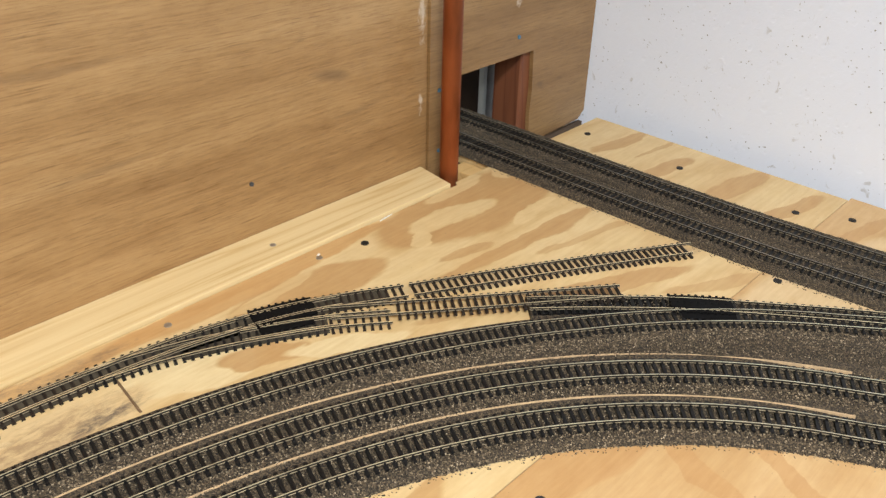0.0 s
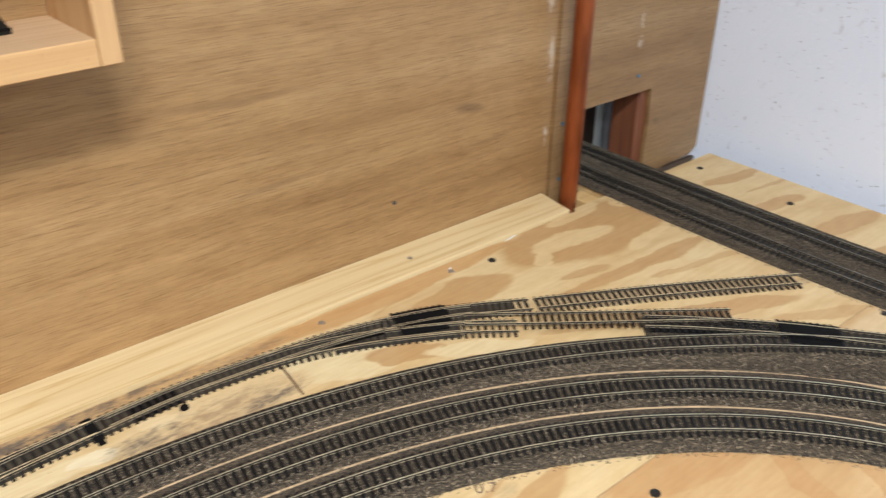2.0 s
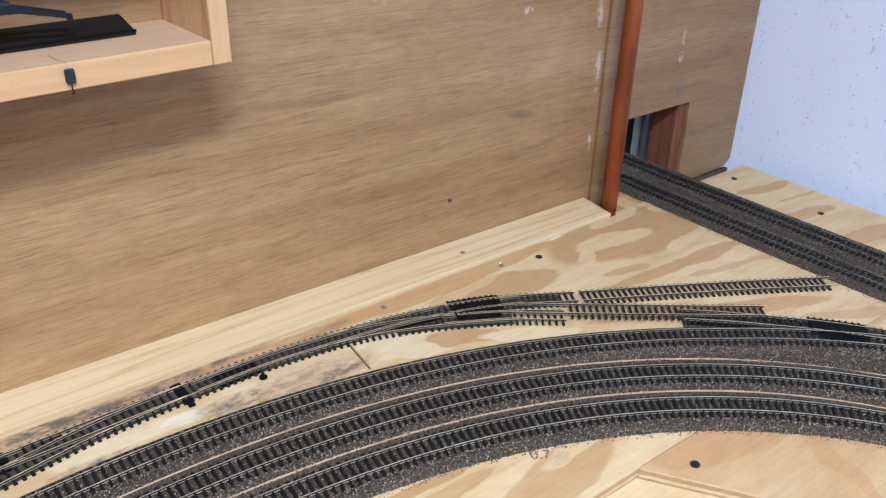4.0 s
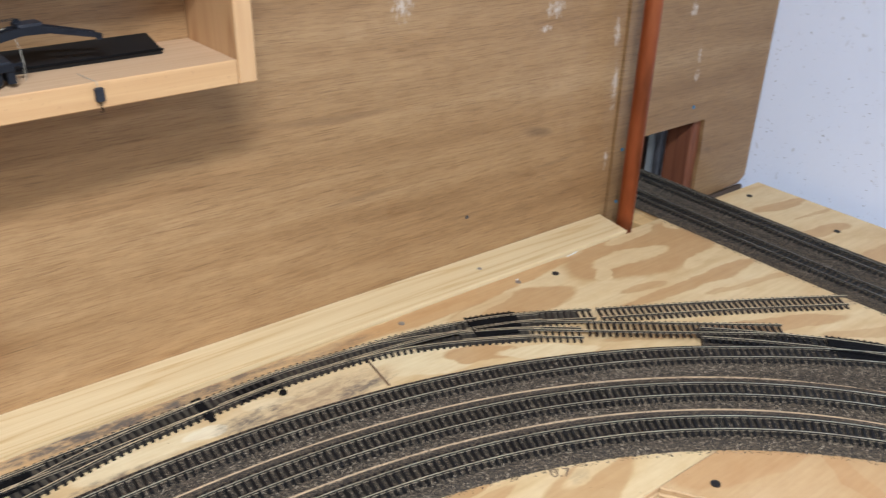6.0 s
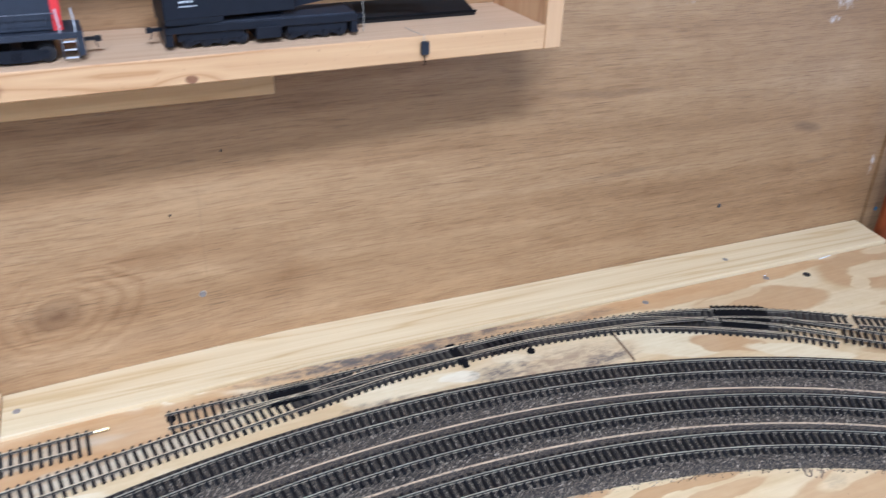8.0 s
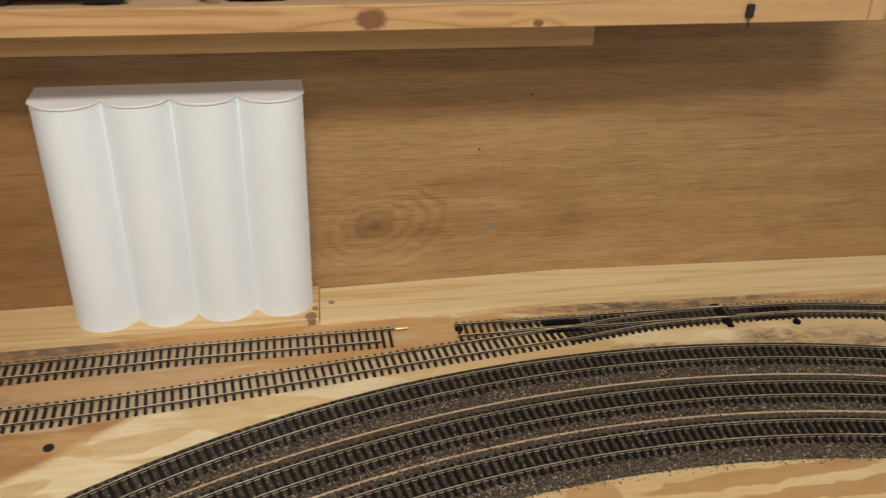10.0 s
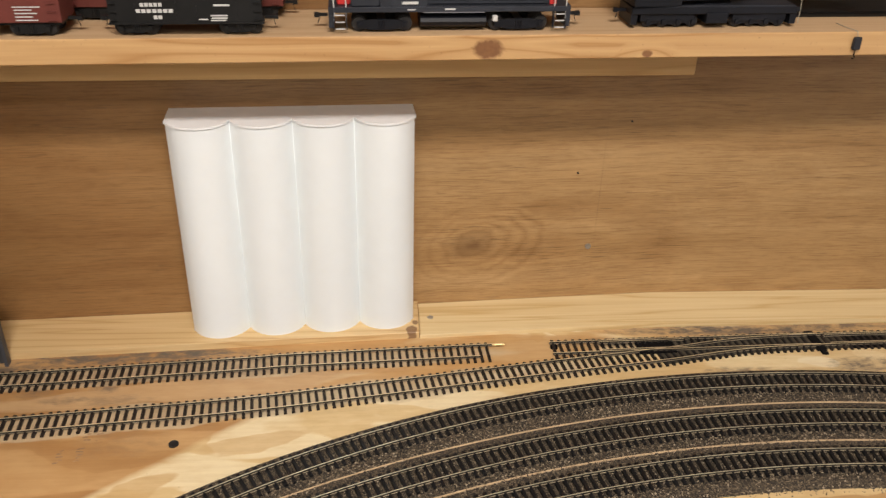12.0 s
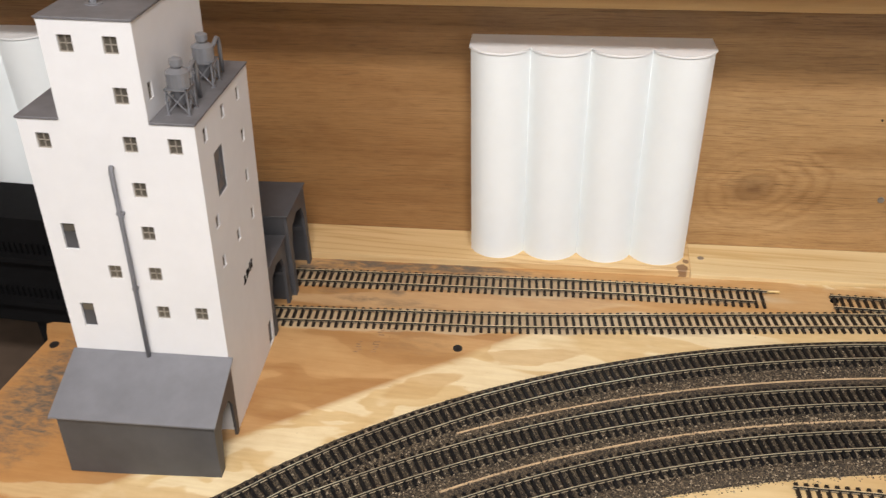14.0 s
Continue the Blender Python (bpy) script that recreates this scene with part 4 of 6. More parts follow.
roadbed("roadbed_6", T, 0.0185, -0.0190, "ballast under the diverging leg of the turnout", 0.0006)
k = int(len(C1) * 0.70)
near_c2 = [min(C2, key=lambda c: (c - p).length) for p in C1]
GAP = [(p * 0.5 + c * 0.5) for p, c in zip(C1, near_c2)][k:]
roadbed("roadbed_7", GAP, 0.022, -0.022, "ballast filling the widening gap between the curves", 0.0004)
for path in (C2, C3):
    bm = bmesh.new()
    k = len(path)
    sweep(bm, [(p.x, p.y, -0.0022 * max(0.0, i / k - 0.80) / 0.14) for i, p in enumerate(path[: int(k * 0.94)]) if p.x > -0.455], [(0.0234, 0.0), (0.0231, 0.0061), (0.0219, 0.0061), (0.0213, 0.0)])
    tagged(part("cork_strip", bm, CORK), "thin pale cork edge showing between ballasted tracks", "cork strip")


# ---- turnout fittings ----
def strip(name, path, i0, i1, half, z0, z1, mat, parent, lab=""):
    """A flat plate that follows a stretch of track."""
    n = len(path) - 1
    seg = path[int(n * i0): int(n * i1) + 1]
    bm = bmesh.new()
    sweep(bm, [(p.x, p.y, 0) for p in seg], [(-half, z0), (half, z0), (half, z1), (-half, z1)])
    return part(name, bm, mat, parent, lab)


def ribbed(name, path, i0, i1, half, z0, z1, parent, lab):
    """A cast plate that follows a stretch of track, with cross ribs and a groove along each rail."""
    strip(name, path, i0, i1, half, z0, z1, BLACKP, parent, lab)
    n = len(path) - 1
    bm = bmesh.new()
    for p, q in list(zip(path, path[1:]))[int(n * i0): int(n * i1)]:
        d = q - p
        a = math.degrees(math.atan2(d.y, d.x))
        for u in (-0.92, -0.3, 0.3, 0.92):
            box(bm, -0.0011, 0.0011, half * (u - 0.2), half * (u + 0.2), z1 - 0.0012, z1 + 0.0004, m=pose(p.x, p.y, 0, 0, 0, a))
    part("rib", bm, BLACKP, parent)


ribbed("frog_plate", U, 0.51, 0.70, 0.0128, 0.0004, 0.0041, leg_u, "black plastic frog plate")
strip("frog_plate", offset(U, -0.0185), 0.50, 0.69, 0.0062, 0.0005, 0.0030, BLACKP, leg_u, "black plastic frog plate")
strip("frog_plate", offset(T, -0.0165), 0.40, 0.55, 0.0045, 0.0052, 0.0076, BLACKP, leg_t, "black plastic frog plate")
strip("tie_web", L, 0.30, 0.80, 0.0125, 0.0003, 0.0010, WEB, leg_l, "black plastic tie web")
strip("tie_web", U, 0.10, 0.95, 0.0125, 0.0003, 0.0010, WEB, leg_u, "black plastic tie web")
strip("tie_web", T, 0.02, 0.40, 0.0140, 0.0050, 0.0056, BLACKP, leg_t, "black plastic tie web")
ribbed("frog_plate", T, 0.395, 0.555, 0.0125, 0.0050, 0.0089, leg_t, "black plastic frog plate")
ribbed("frog_plate", S, 0.33, 0.455, 0.0112, 0.0006, 0.0026, leg_s, "black plastic frog plate")
strip("tie_web", S, 0.455, 0.62, 0.0118, 0.0003, 0.0008, WEB, leg_s, "grimy tie web")
strip("tie_web", M, 0.685, 0.885, 0.0118, 0.0003, 0.0009, WEB, leg_m, "grimy tie web")
strip("tie_web", U, 0.0, 0.10, 0.0120, 0.0003, 0.0009, WEB, leg_u, "grimy tie web")
for path, i0, i1, par, z in ((U, 0.48, 0.80, leg_u, 0.0018), (L, 0.5, 0.85, leg_l, 0.0018), (S, 0.2, 0.5, leg_s, 0.0021)):
    n = len(path) - 1
    for s in (-1, 1):
        rail("guard_rail", offset(path[int(n * i0): int(n * i1) + 1], s * (GAUGE / 2 - 0.0024)), z, RAIL, par)
# throw bar, rail joiners and the black magnets beside the points
for fx, lab in ((0.847, "black throw bar across the points"),):
    i = int(len(M) * fx)
    p, d = M[i], M[i + 1] - M[i - 1]
    part("throw_bar", boxes((-0.0045, 0.0045, -0.014, 0.016, 0.0004, 0.0024), (-0.0028, 0.0028, -0.021, -0.0139, 0.0004, 0.0022)), BLACKP, leg_m, lab, pose(p.x, p.y, 0, 0, 0, math.degrees(math.atan2(d.y, d.x))))
strip("tie_web", M, 0.925, 1.0, 0.0125, 0.0003, 0.0010, WEB, leg_m, "grimy tie web at the points")
strip("tie_web", M, 0.885, 0.925, 0.0130, 0.0004, 0.0014, BLACKP, leg_m, "black plastic tie web at the points")
n = len(M) - 1
for s in (-1, 1):
    rail("point_rail", offset(M[int(n * 0.865): n + 1], s * (GAUGE / 2 - 0.0022)), 0.0018, RAIL, leg_m)
    rail("point_rail", offset(U[: int((len(U) - 1) * 0.48)], s * (GAUGE / 2 - 0.0024)), 0.0018, RAIL, leg_u)


def small_disc(name, label, category, x, y, z, r, h, mat, group=""):
    bm = bmesh.new()
    rod(bm, (0, 0, -0.002), (0, 0, h), r, 14, r * 0.85)
    ob = part(name, bm, mat, None, m=pose(x, y, z))
    return tagged(ob, label, category, group)


for x, y in ((0.180, 0.7015), (-0.148, 0.7195)):
    small_disc("magnet", "small round black magnet beside the bare track", "magnet", x, y, 0, 0.0042, 0.002, BLACKP)


# ---- screws and marks ----
def screw_mesh():
    bm = bmesh.new()
    rod(bm, (0, 0, -0.003), (0, 0, 0.0010), 0.0041, 16)
    top = max(bm.faces, key=lambda f: f.calc_center_median().z)
    bmesh.ops.inset_region(bm, faces=[top], thickness=0.0009)
    top.normal_update()
    for v in top.verts:
        v.co.z -= 0.0005
    for a in (0, 90):
        box(bm, -0.0018, 0.0018, -0.0004, 0.0004, 0.0003, 0.0009, m=pose(0, 0, 0, 0, 0, a))
    return finish(bm, "screw", SCREW)


SCREW_MESH = screw_mesh()
for x, y in ((0.548, 0.725), (0.946, 0.735), (0.940, 0.596), (0.930, 0.448), (0.958, 0.397), (0.407, 0.394), (-0.479, 0.598), (0.167, 0.482), (0.781, 0.401), (-0.832, 0.547)):
    s = part("screw", SCREW_MESH, None, m=pose(x, y, 0, 0, 0, x * 900))
    tagged(s, "dark drywall screw driven flush into the plywood", "screw", "screws in the plywood")
for x, y, z in ((0.477, 0.780, 0.004), (-0.264, 0.769, 0.004), (-0.285, 0.772, 0.007)):
    small_disc("wood_screw", "dull zinc screw sunk in the pine board", "screw", x, y, z, 0.0036, 0.0003, ZINC, "screws in the pine boards")
for x, y in ((0.337, 0.738), (0.498, 0.735)):
    small_disc("nail", "dull flat nail head in the plywood", "nail", x, y, 0, 0.004, 0.0005, ZINC)
for x, z, r, mat, lab in ((0.479, 0.059, 0.0028, DGREYP, "dark screw head in the panelled wall"), (-0.103, 0.063, 0.0036, ZINC, "shiny nail head in the panelled wall"), (-0.122, 0.1445, 0.0012, SCREW, "tiny dark pin in the panelled wall"), (-0.075, 0.196, 0.0011, SCREW, "tiny dark pin in the panelled wall"), (0.737, 0.092, 0.003, BLUE, "blue plastic anchor in the panel"), (0.738, 0.017, 0.003, BLUE, "blue plastic anchor in the panel"), (0.878, 0.126, 0.0032, BLUE, "blue plastic anchor in the panel")):
    bm = bmesh.new()
    rod(bm, (0, 0.003, 0), (0, -0.0012, 0), r, 12, r * 0.8)
    tagged(part("wall_screw", bm, mat, None, m=pose(x, wall_line(x) - (0.0 if x < 0.721 else 0.0035), z)), lab, "screw")


def pencil_text(text, size, m, label):
    cu = bpy.data.curves.new("pencil_note", "FONT")
    cu.body, cu.size, cu.extrude = text, size, 0.00005
    tmp = new("pencil_note_curve", cu)
    me = bpy.data.meshes.new_from_object(tmp.evaluated_get(bpy.context.evaluated_depsgraph_get()))
    bpy.data.objects.remove(tmp)
    me.materials.append(INK)
    ob = new("pencil_note", me)
    ob.matrix_basis = m
    return tagged(ob, label, "pencil note")


pencil_text("0.7", 0.0145, pose(0.304, 0.477, 0.0003, 0, 0, -31), "faint pencilled number on the plywood")
bm = bmesh.new()
mark_rng = random.Random(8)
for cx, cy, n_marks in ((-0.5645, 0.587, 5), (-0.5495, 0.589, 5), (-0.550, 0.611, 4), (-0.539, 0.6145, 2)):
    for k in range(n_marks):
        w, l = mark_rng.uniform(0.0030, 0.0062), mark_rng.uniform(0.0007, 0.0016)
        box(bm, -w / 2, w / 2, -l / 2, l / 2, 0.0, 0.0002, m=pose(cx + mark_rng.uniform(-0.0016, 0.0016), cy + (k - (n_marks - 1) / 2) * 0.0034, 0.0001, 0, 0, mark_rng.uniform(-4, 16)))
tagged(part("stamp_mark", bm, STAMP), "faded illegible stamp on the plywood", "stamp")
bm = bmesh.new()
rod(bm, (0.271, 0.700, 0.0004), (0.266, 0.655, 0.0004), 0.0011, 6)
tagged(part("pencil_line", bm, PENCIL), "short dark line drawn across the plywood", "pencil line")


for x, y, l, w, a in ((0.501, 0.740, 0.004, 0.0014, 12), (0.600, 0.7500, 0.020, 0.0009, 8)):
    bm = boxes((-l / 2, l / 2, -w / 2, w / 2, -0.0003, 0.0006), bevel=0.0003)
    ob = part("glue_drop", bm, SILO, None, m=pose(x, y, 0, 0, 0, a))
    tagged(ob, "dried white glue on the plywood beside the pine board", "glue")


# ---- white silos ----
def silos(m, label):
    t = thing("silo_block", label, "silo", m, "white silo blocks")
    n, w, h, sag, back = 4, 0.0524, 0.2075, 0.0165, 0.056

    def outline(grow):
        pts = []
        R = (w * w / 4 + sag * sag) / (2 * sag)
        for k in range(n):
            for j in range(15 if k == n - 1 else 14):
                x = w * j / 14 - w / 2
                y = -(math.sqrt(R * R - x * x) - (R - sag))
                pts.append((k * w + w / 2 + x, y - (grow if 0 < j < 14 else 0)))
        pts[0], pts[-1] = (-grow, 0.0), (n * w + grow, 0.0)
        return pts + [(n * w + grow, back * 0.6), (n * w - 0.008, back), (0.008, back), (-grow, back * 0.6)]

    bm = bmesh.new()
    prism(bm, outline(0), 0, h)
    for f in bm.faces:
        f.smooth = abs(f.normal.z) < 0.5
    body = part("silo_body", bm, SILO, t)
    for e in body.data.edges:
        a, b = (body.data.vertices[i].co for i in e.vertices)
        k = round(a.x / w)
        e.use_edge_sharp = abs(a.z - b.z) < 1e-6 or (abs(a.x - k * w) < 1e-4 and a.y > -0.001) or a.y > 0.01
    for p in body.data.polygons:
        p.use_smooth = abs(p.normal.z) < 0.5
    bm = bmesh.new()
    prism(bm, outline(0.0014), h + 0.0007, h + 0.0025)
    part("roof_cap", bm, ROOFW, t, "flat white scalloped roof")
    # bead added in each groove to show the bright line of light there
    for k in range(1, n):
        bm = bmesh.new()
        rod(bm, (k * w, 0.0013, 0.0002), (k * w, 0.0013, h), 0.0015, 12)
        part("seam", bm, SILO, t, smooth=True)
    return t


silos(pose(-0.4905, 0.7490, 0.007, 0, 0, 4.0), "white plastic block of four grain silos standing on the pine board")
silos(pose(-1.052, 0.728, 0.007, 0, 0, 3.0), "white plastic silo block standing beyond the elevator tower")

# ---- elevator tower ----
TW, TD, TZ1, TZ2, TU1, TU2, TZS = 0.1123, 0.1143, 0.2526, 0.3157, -0.0284, -0.085, 0.0708
tower_pose = Matrix.Translation((-0.6295, 0.4752, 0.0)) @ Matrix.Rotation(0.1106, 4, "Z") @ Matrix.Rotation(-0.0148, 4, "X") @ Matrix.Rotation(0.0416, 4, "Y")
tower = thing("grain_elevator", "tall white model grain elevator with grey roofs and small windows", "model building", tower_pose)


def holed(bm, inside, us, zs, holes, depth, put):
    """Front of a wall with real openings: cells between grid lines, less the holes, with reveals. put maps (u, depth, z) to a place."""
    us = sorted(set(us) | {h[0] for h in holes} | {h[1] for h in holes})
    zs = sorted(set(zs) | {h[2] for h in holes} | {h[3] for h in holes})
    for a, b in zip(us, us[1:]):
        for c, d in zip(zs, zs[1:]):
            mu, mz = (a + b) / 2, (c + d) / 2
            if inside(mu, mz) and not any(h[0] < mu < h[1] and h[2] < mz < h[3] for h in holes):
                bm.faces.new([bm.verts.new(put(u, 0, z)) for u, z in ((a, c), (b, c), (b, d), (a, d))])
    for u0, u1, w0, w1 in holes:
        ring = [(u0, w0), (u1, w0), (u1, w1), (u0, w1)]
        for (p, q), (r, s) in zip(ring, ring[1:] + ring[:1]):
            bm.faces.new([bm.verts.new(put(*v)) for v in ((p, 0, q), (r, 0, s), (r, depth, s), (p, depth, q))])
    bmesh.ops.remove_doubles(bm, verts=bm.verts, dist=1e-5)


FRONT = [(-0.070, 0.3013), (-0.0430, 0.3013), (-0.0425, 0.270), (-0.098, 0.238), (-0.0425, 0.238), (-0.014, 0.238), (-0.042, 0.206), (-0.042, 0.1735), (-0.0705, 0.141), (-0.0425, 0.141), (-0.042, 0.1087), (-0.0145, 0.1092)]
DOORS = [(-0.0965, 0.168), (-0.097, 0.103)]
SIDE = [(0.016, 0.240), (0.053, 0.241), (0.088, 0.240), (0.090, 0.207), (0.089, 0.175), (0.092, 0.141), (0.017, 0.176), (0.055, 0.143), (0.019, 0.143)]
WW, WH = 0.0088, 0.0108
front_holes = [(u - WW / 2, u + WW / 2, z - WH / 2, z + WH / 2) for u, z in FRONT] + [(u - 0.0047, u + 0.0047, z - 0.0101, z + 0.0101) for u, z in DOORS]
bm = bmesh.new()
holed(bm, lambda u, z: z < TZ1 or TU2 < u < TU1, [-TW, TU2, TU1, 0], [-0.004, TZS, TZ1, TZ2], front_holes, 0.003, lambda u, d, z: (u, d, z))
part("front_wall", bm, TOWERW, tower)
side_holes = [(v - 0.0034, v + 0.0034, z - 0.005, z + 0.005) for v, z in SIDE] + [(0.0261, 0.0443, 0.1892, 0.2221), (0.0985, 0.1095, 0.003, 0.027)]
bm = bmesh.new()
holed(bm, lambda u, z: True, [0, TD], [-0.001, TZ1], side_holes, 0.003, lambda v, d, z: (-d, v, z))
part("side_wall", bm, TOWERW, tower)
part("core", boxes((-TW, -0.003, 0.003, TD, -0.001, TZ1 - 0.001)), TOWERW, tower)
bm = bmesh.new()
holed(bm, lambda u, z: True, [0.0, TD], [TZ1, TZ2], [(0.0075, 0.0145, 0.265, 0.276)], 0.003, lambda v, d, z: (TU1 - d, v, z))
part("penthouse_wall", bm, TOWERW, tower)
part("penthouse", boxes((TU2, TU1 - 0.003, 0.003, TD, TZ1 - 0.001, TZ2 - 0.0005)), TOWERW, tower)
for name, a, b, z in (("roof", TU2, TU1, TZ2), ("roof", TU1, 0.0, TZ1), ("roof", -TW, TU2, TZ1)):
    part(name, boxes((a - (0.0008 if a != TU1 else -0.0004), b + (0.0008 if b != TU2 else -0.0004), -0.0009, TD + 0.0008, z, z + 0.0016), bevel=0.0003), ROOFP, tower, "weathered grey flat roof")


def window(u, z, w, h, place, glass=PANE, frame_mat=WINP):
    f = 0.0006
    us = [-w / 2, -w / 2 + f, -f / 2, f / 2, w / 2 - f, w / 2]
    zs = [-h / 2, -h / 2 + f, -f / 2, f / 2, h / 2 - f, h / 2]
    bm = bmesh.new()
    grid = [[bm.verts.new((a, 0.0020, c)) for a in us] for c in zs]
    cells = [bm.faces.new((grid[r][k], grid[r][k + 1], grid[r + 1][k + 1], grid[r + 1][k])) for r in range(5) for k in range(5) if r in (0, 2, 4) or k in (0, 2, 4)]
    for e in bmesh.ops.extrude_face_region(bm, geom=cells)["geom"]:
        if isinstance(e, bmesh.types.BMVert):
            e.co.y -= 0.0008
    m = Matrix.Translation(place[0]) @ place[1]
    wi = part("window", bm, frame_mat, tower, "", m)
    part("pane", boxes((-w / 2, w / 2, 0.0020, 0.0029, -h / 2, h / 2)), glass, wi)


ID4, TURN_SIDE = Matrix.Identity(4), Matrix.Rotation(radians(90), 4, "Z")
for u, z in FRONT:
    window(u, z, WW, WH, ((u, 0, z), ID4))
for v, z in SIDE:
    window(v, z, 0.0068, 0.010, ((0, v, z), TURN_SIDE), PANE_PALE, PANE_PALE)
window(0.011, 0.2705, 0.007, 0.011, ((TU1, 0.011, 0.2705), TURN_SIDE))
for u, z in DOORS:
    d = part("door", boxes((-0.0047, 0.0047, 0.0018, 0.0028, -0.0101, 0.0101)), DGREYP, tower, "narrow grey door with a small light", pose(u, 0, z))
    part("light", boxes((-0.0036, 0.0036, 0.0012, 0.0018, 0.0035, 0.0088)), PANE, d)
lv = part("loading_hatch", boxes((0.0262, 0.0442, 0.0012, 0.0028, 0.1893, 0.2220)), SATINP, tower, "tall grey hatch with a dull pane", TURN_SIDE)
part("hatch_frame", boxes((0.0262, 0.0274, 0.0004, 0.0012, 0.1893, 0.2220), (0.0430, 0.0442, 0.0004, 0.0012, 0.1893, 0.2220), (0.0274, 0.0430, 0.0004, 0.0012, 0.1893, 0.1907), (0.0274, 0.0430, 0.0004, 0.0012, 0.2206, 0.2220)), DGREYP, lv)
for way in (-1, 1):
    bm = bmesh.new()
    rod(bm, (0.0352 - way * 0.0074, 0.0009, 0.1909), (0.0352 + way * 0.0074, 0.0009, 0.2204), 0.0005, 6)
    part("hatch_brace", bm, DGREYP, lv)
part("side_door", boxes((0.0985, 0.1095, 0.0012, 0.0028, 0.003, 0.027)), DGREYP, tower, "small grey door at the foot of the wall", TURN_SIDE)
part("sign", boxes((0.0525, 0.0580, -0.0006, 0, 0.0995, 0.1015), (0.0540, 0.0565, -0.0006, 0, 0.1025, 0.1060), (0.0605, 0.0625, -0.0006, 0, 0.1005, 0.1075), (0.0635, 0.0665, -0.0006, 0, 0.1020, 0.1065), (0.0690, 0.0710, -0.0006, 0, 0.1015, 0.1090), (0.0735, 0.0755, -0.0006, 0, 0.1015, 0.1090)), BLACKP, tower, "small dark sign of three plain shapes", TURN_SIDE)
bm = bmesh.new()
tube(bm, [(-0.0573, 0.001, 0.221), (-0.0573, -0.0015, 0.2225), (-0.0572, -0.003, 0.220), (-0.0573, -0.003, 0.150), (-0.0580, -0.003, 0.064)], 0.0016, 10)
dp = part("downpipe", bm, GREYP, tower, "thin grey downpipe down the front", smooth=True)
part("clip", boxes((-0.0598, -0.0560, -0.0032, 0.0, 0.1285, 0.1305)), GREYP, dp)
part("clip", boxes((-0.0598, -0.0548, -0.0032, 0.0, 0.188, 0.1898)), GREYP, dp)
for u, v in ((-0.062, 0.028), (-0.052, 0.060)):
    bm = bmesh.new()
    rod(bm, (0, 0, 0.0016), (0, 0, 0.0020), 0.0055, 14)
    rod(bm, (0, 0, 0.0018), (0, 0, 0.0075), 0.0022, 14)
    rod(bm, (0, 0, 0.0070), (0, 0, 0.0085), 0.0036, 14, 0.003)
    part("roof_vent", bm, GREYP, tower, "", pose(u, v, TZ2), smooth=False)
for v in (0.018, 0.067):
    bm = bmesh.new()
    rod(bm, (0, 0, 0.0158), (0, 0, 0.0262), 0.0072, 20)
    rod(bm, (0, 0, 0.0262), (0, 0, 0.0285), 0.0072, 20, 0.0040)
    rod(bm, (0, 0, 0.0280), (0, 0, 0.0305), 0.0026, 12)
    rod(bm, (0, 0, 0.0300), (0, 0, 0.0340), 0.0040, 16)
    rod(bm, (0, 0, 0.0340), (0, 0, 0.0350), 0.0040, 16, 0.0022)
    rod(bm, (0, 0, 0.0158), (0, 0, 0.004), 0.0066, 16, 0.0016)
    cy = part("cyclone", bm, SATINP, tower, "grey dust collector on a braced stand", pose(-0.0135, v + 0.0015, TZ1 + 0.0016))
    c = 0.0066
    for a, b in ((-c, -c), (c, -c), (c, c), (-c, c)):
        bm = boxes((a - 0.0014, a + 0.0014, b - 0.0014, b + 0.0014, 0, 0.0006))
        rod(bm, (a, b, 0.0005), (a, b, 0.0160), 0.0007, 6)
        part("leg", bm, SATINP, cy)
    for s in (-1, 1):
        for p, q in (((-c, s * c), (c, s * c)), ((s * c, -c), (s * c, c))):
            for u, v_ in ((p, q), (q, p)):
                bm = bmesh.new()
                rod(bm, (u[0], u[1], 0.001), (v_[0], v_[1], 0.0155), 0.0005, 6)
                part("brace", bm, SATINP, cy)
            part("rim", boxes((min(p[0], q[0]) - 0.0008, max(p[0], q[0]) + 0.0008, min(p[1], q[1]) - 0.0008, max(p[1], q[1]) + 0.0008, 0.0156, 0.0168)), SATINP, cy)
    bm = bmesh.new()
    tube(bm, [(0.003, 0.006, 0.021), (0.004, 0.012, 0.0245), (0.004, 0.017, 0.0265), (0.004, 0.0205, 0.025), (0.004, 0.0215, 0.020), (0.004, 0.022, 0.001)], 0.0015, 10)
    part("duct", bm, SATINP, cy, smooth=True)
# lean-to loading bay
bm = bmesh.new()
E0, E1 = (-0.0515, 0.0500), (0.0, TZS)
vs = [bm.verts.new(p) for p in ((-0.1145, E0[0], E0[1]), (0.0035, E0[0], E0[1]), (0.0035, -0.0003, E1[1]), (-0.1145, -0.0003, E1[1]))]
vs2 = [bm.verts.new(v.co + Vector((0, 0, 0.0013))) for v in vs]
bm.faces.new(vs)
bm.faces.new(vs2)
for i in range(4):
    bm.faces.new((vs[i], vs[(i + 1) % 4], vs2[(i + 1) % 4], vs2[i]))
lean = part("bay_roof", bm, GREYP, tower, "sloping grey lean-to roof")
part("bay_wall", boxes((-0.111, 0.001, -0.048, -0.046, -0.004, 0.0503)), DGREYP, tower, "dark grey front wall of the loading bay")
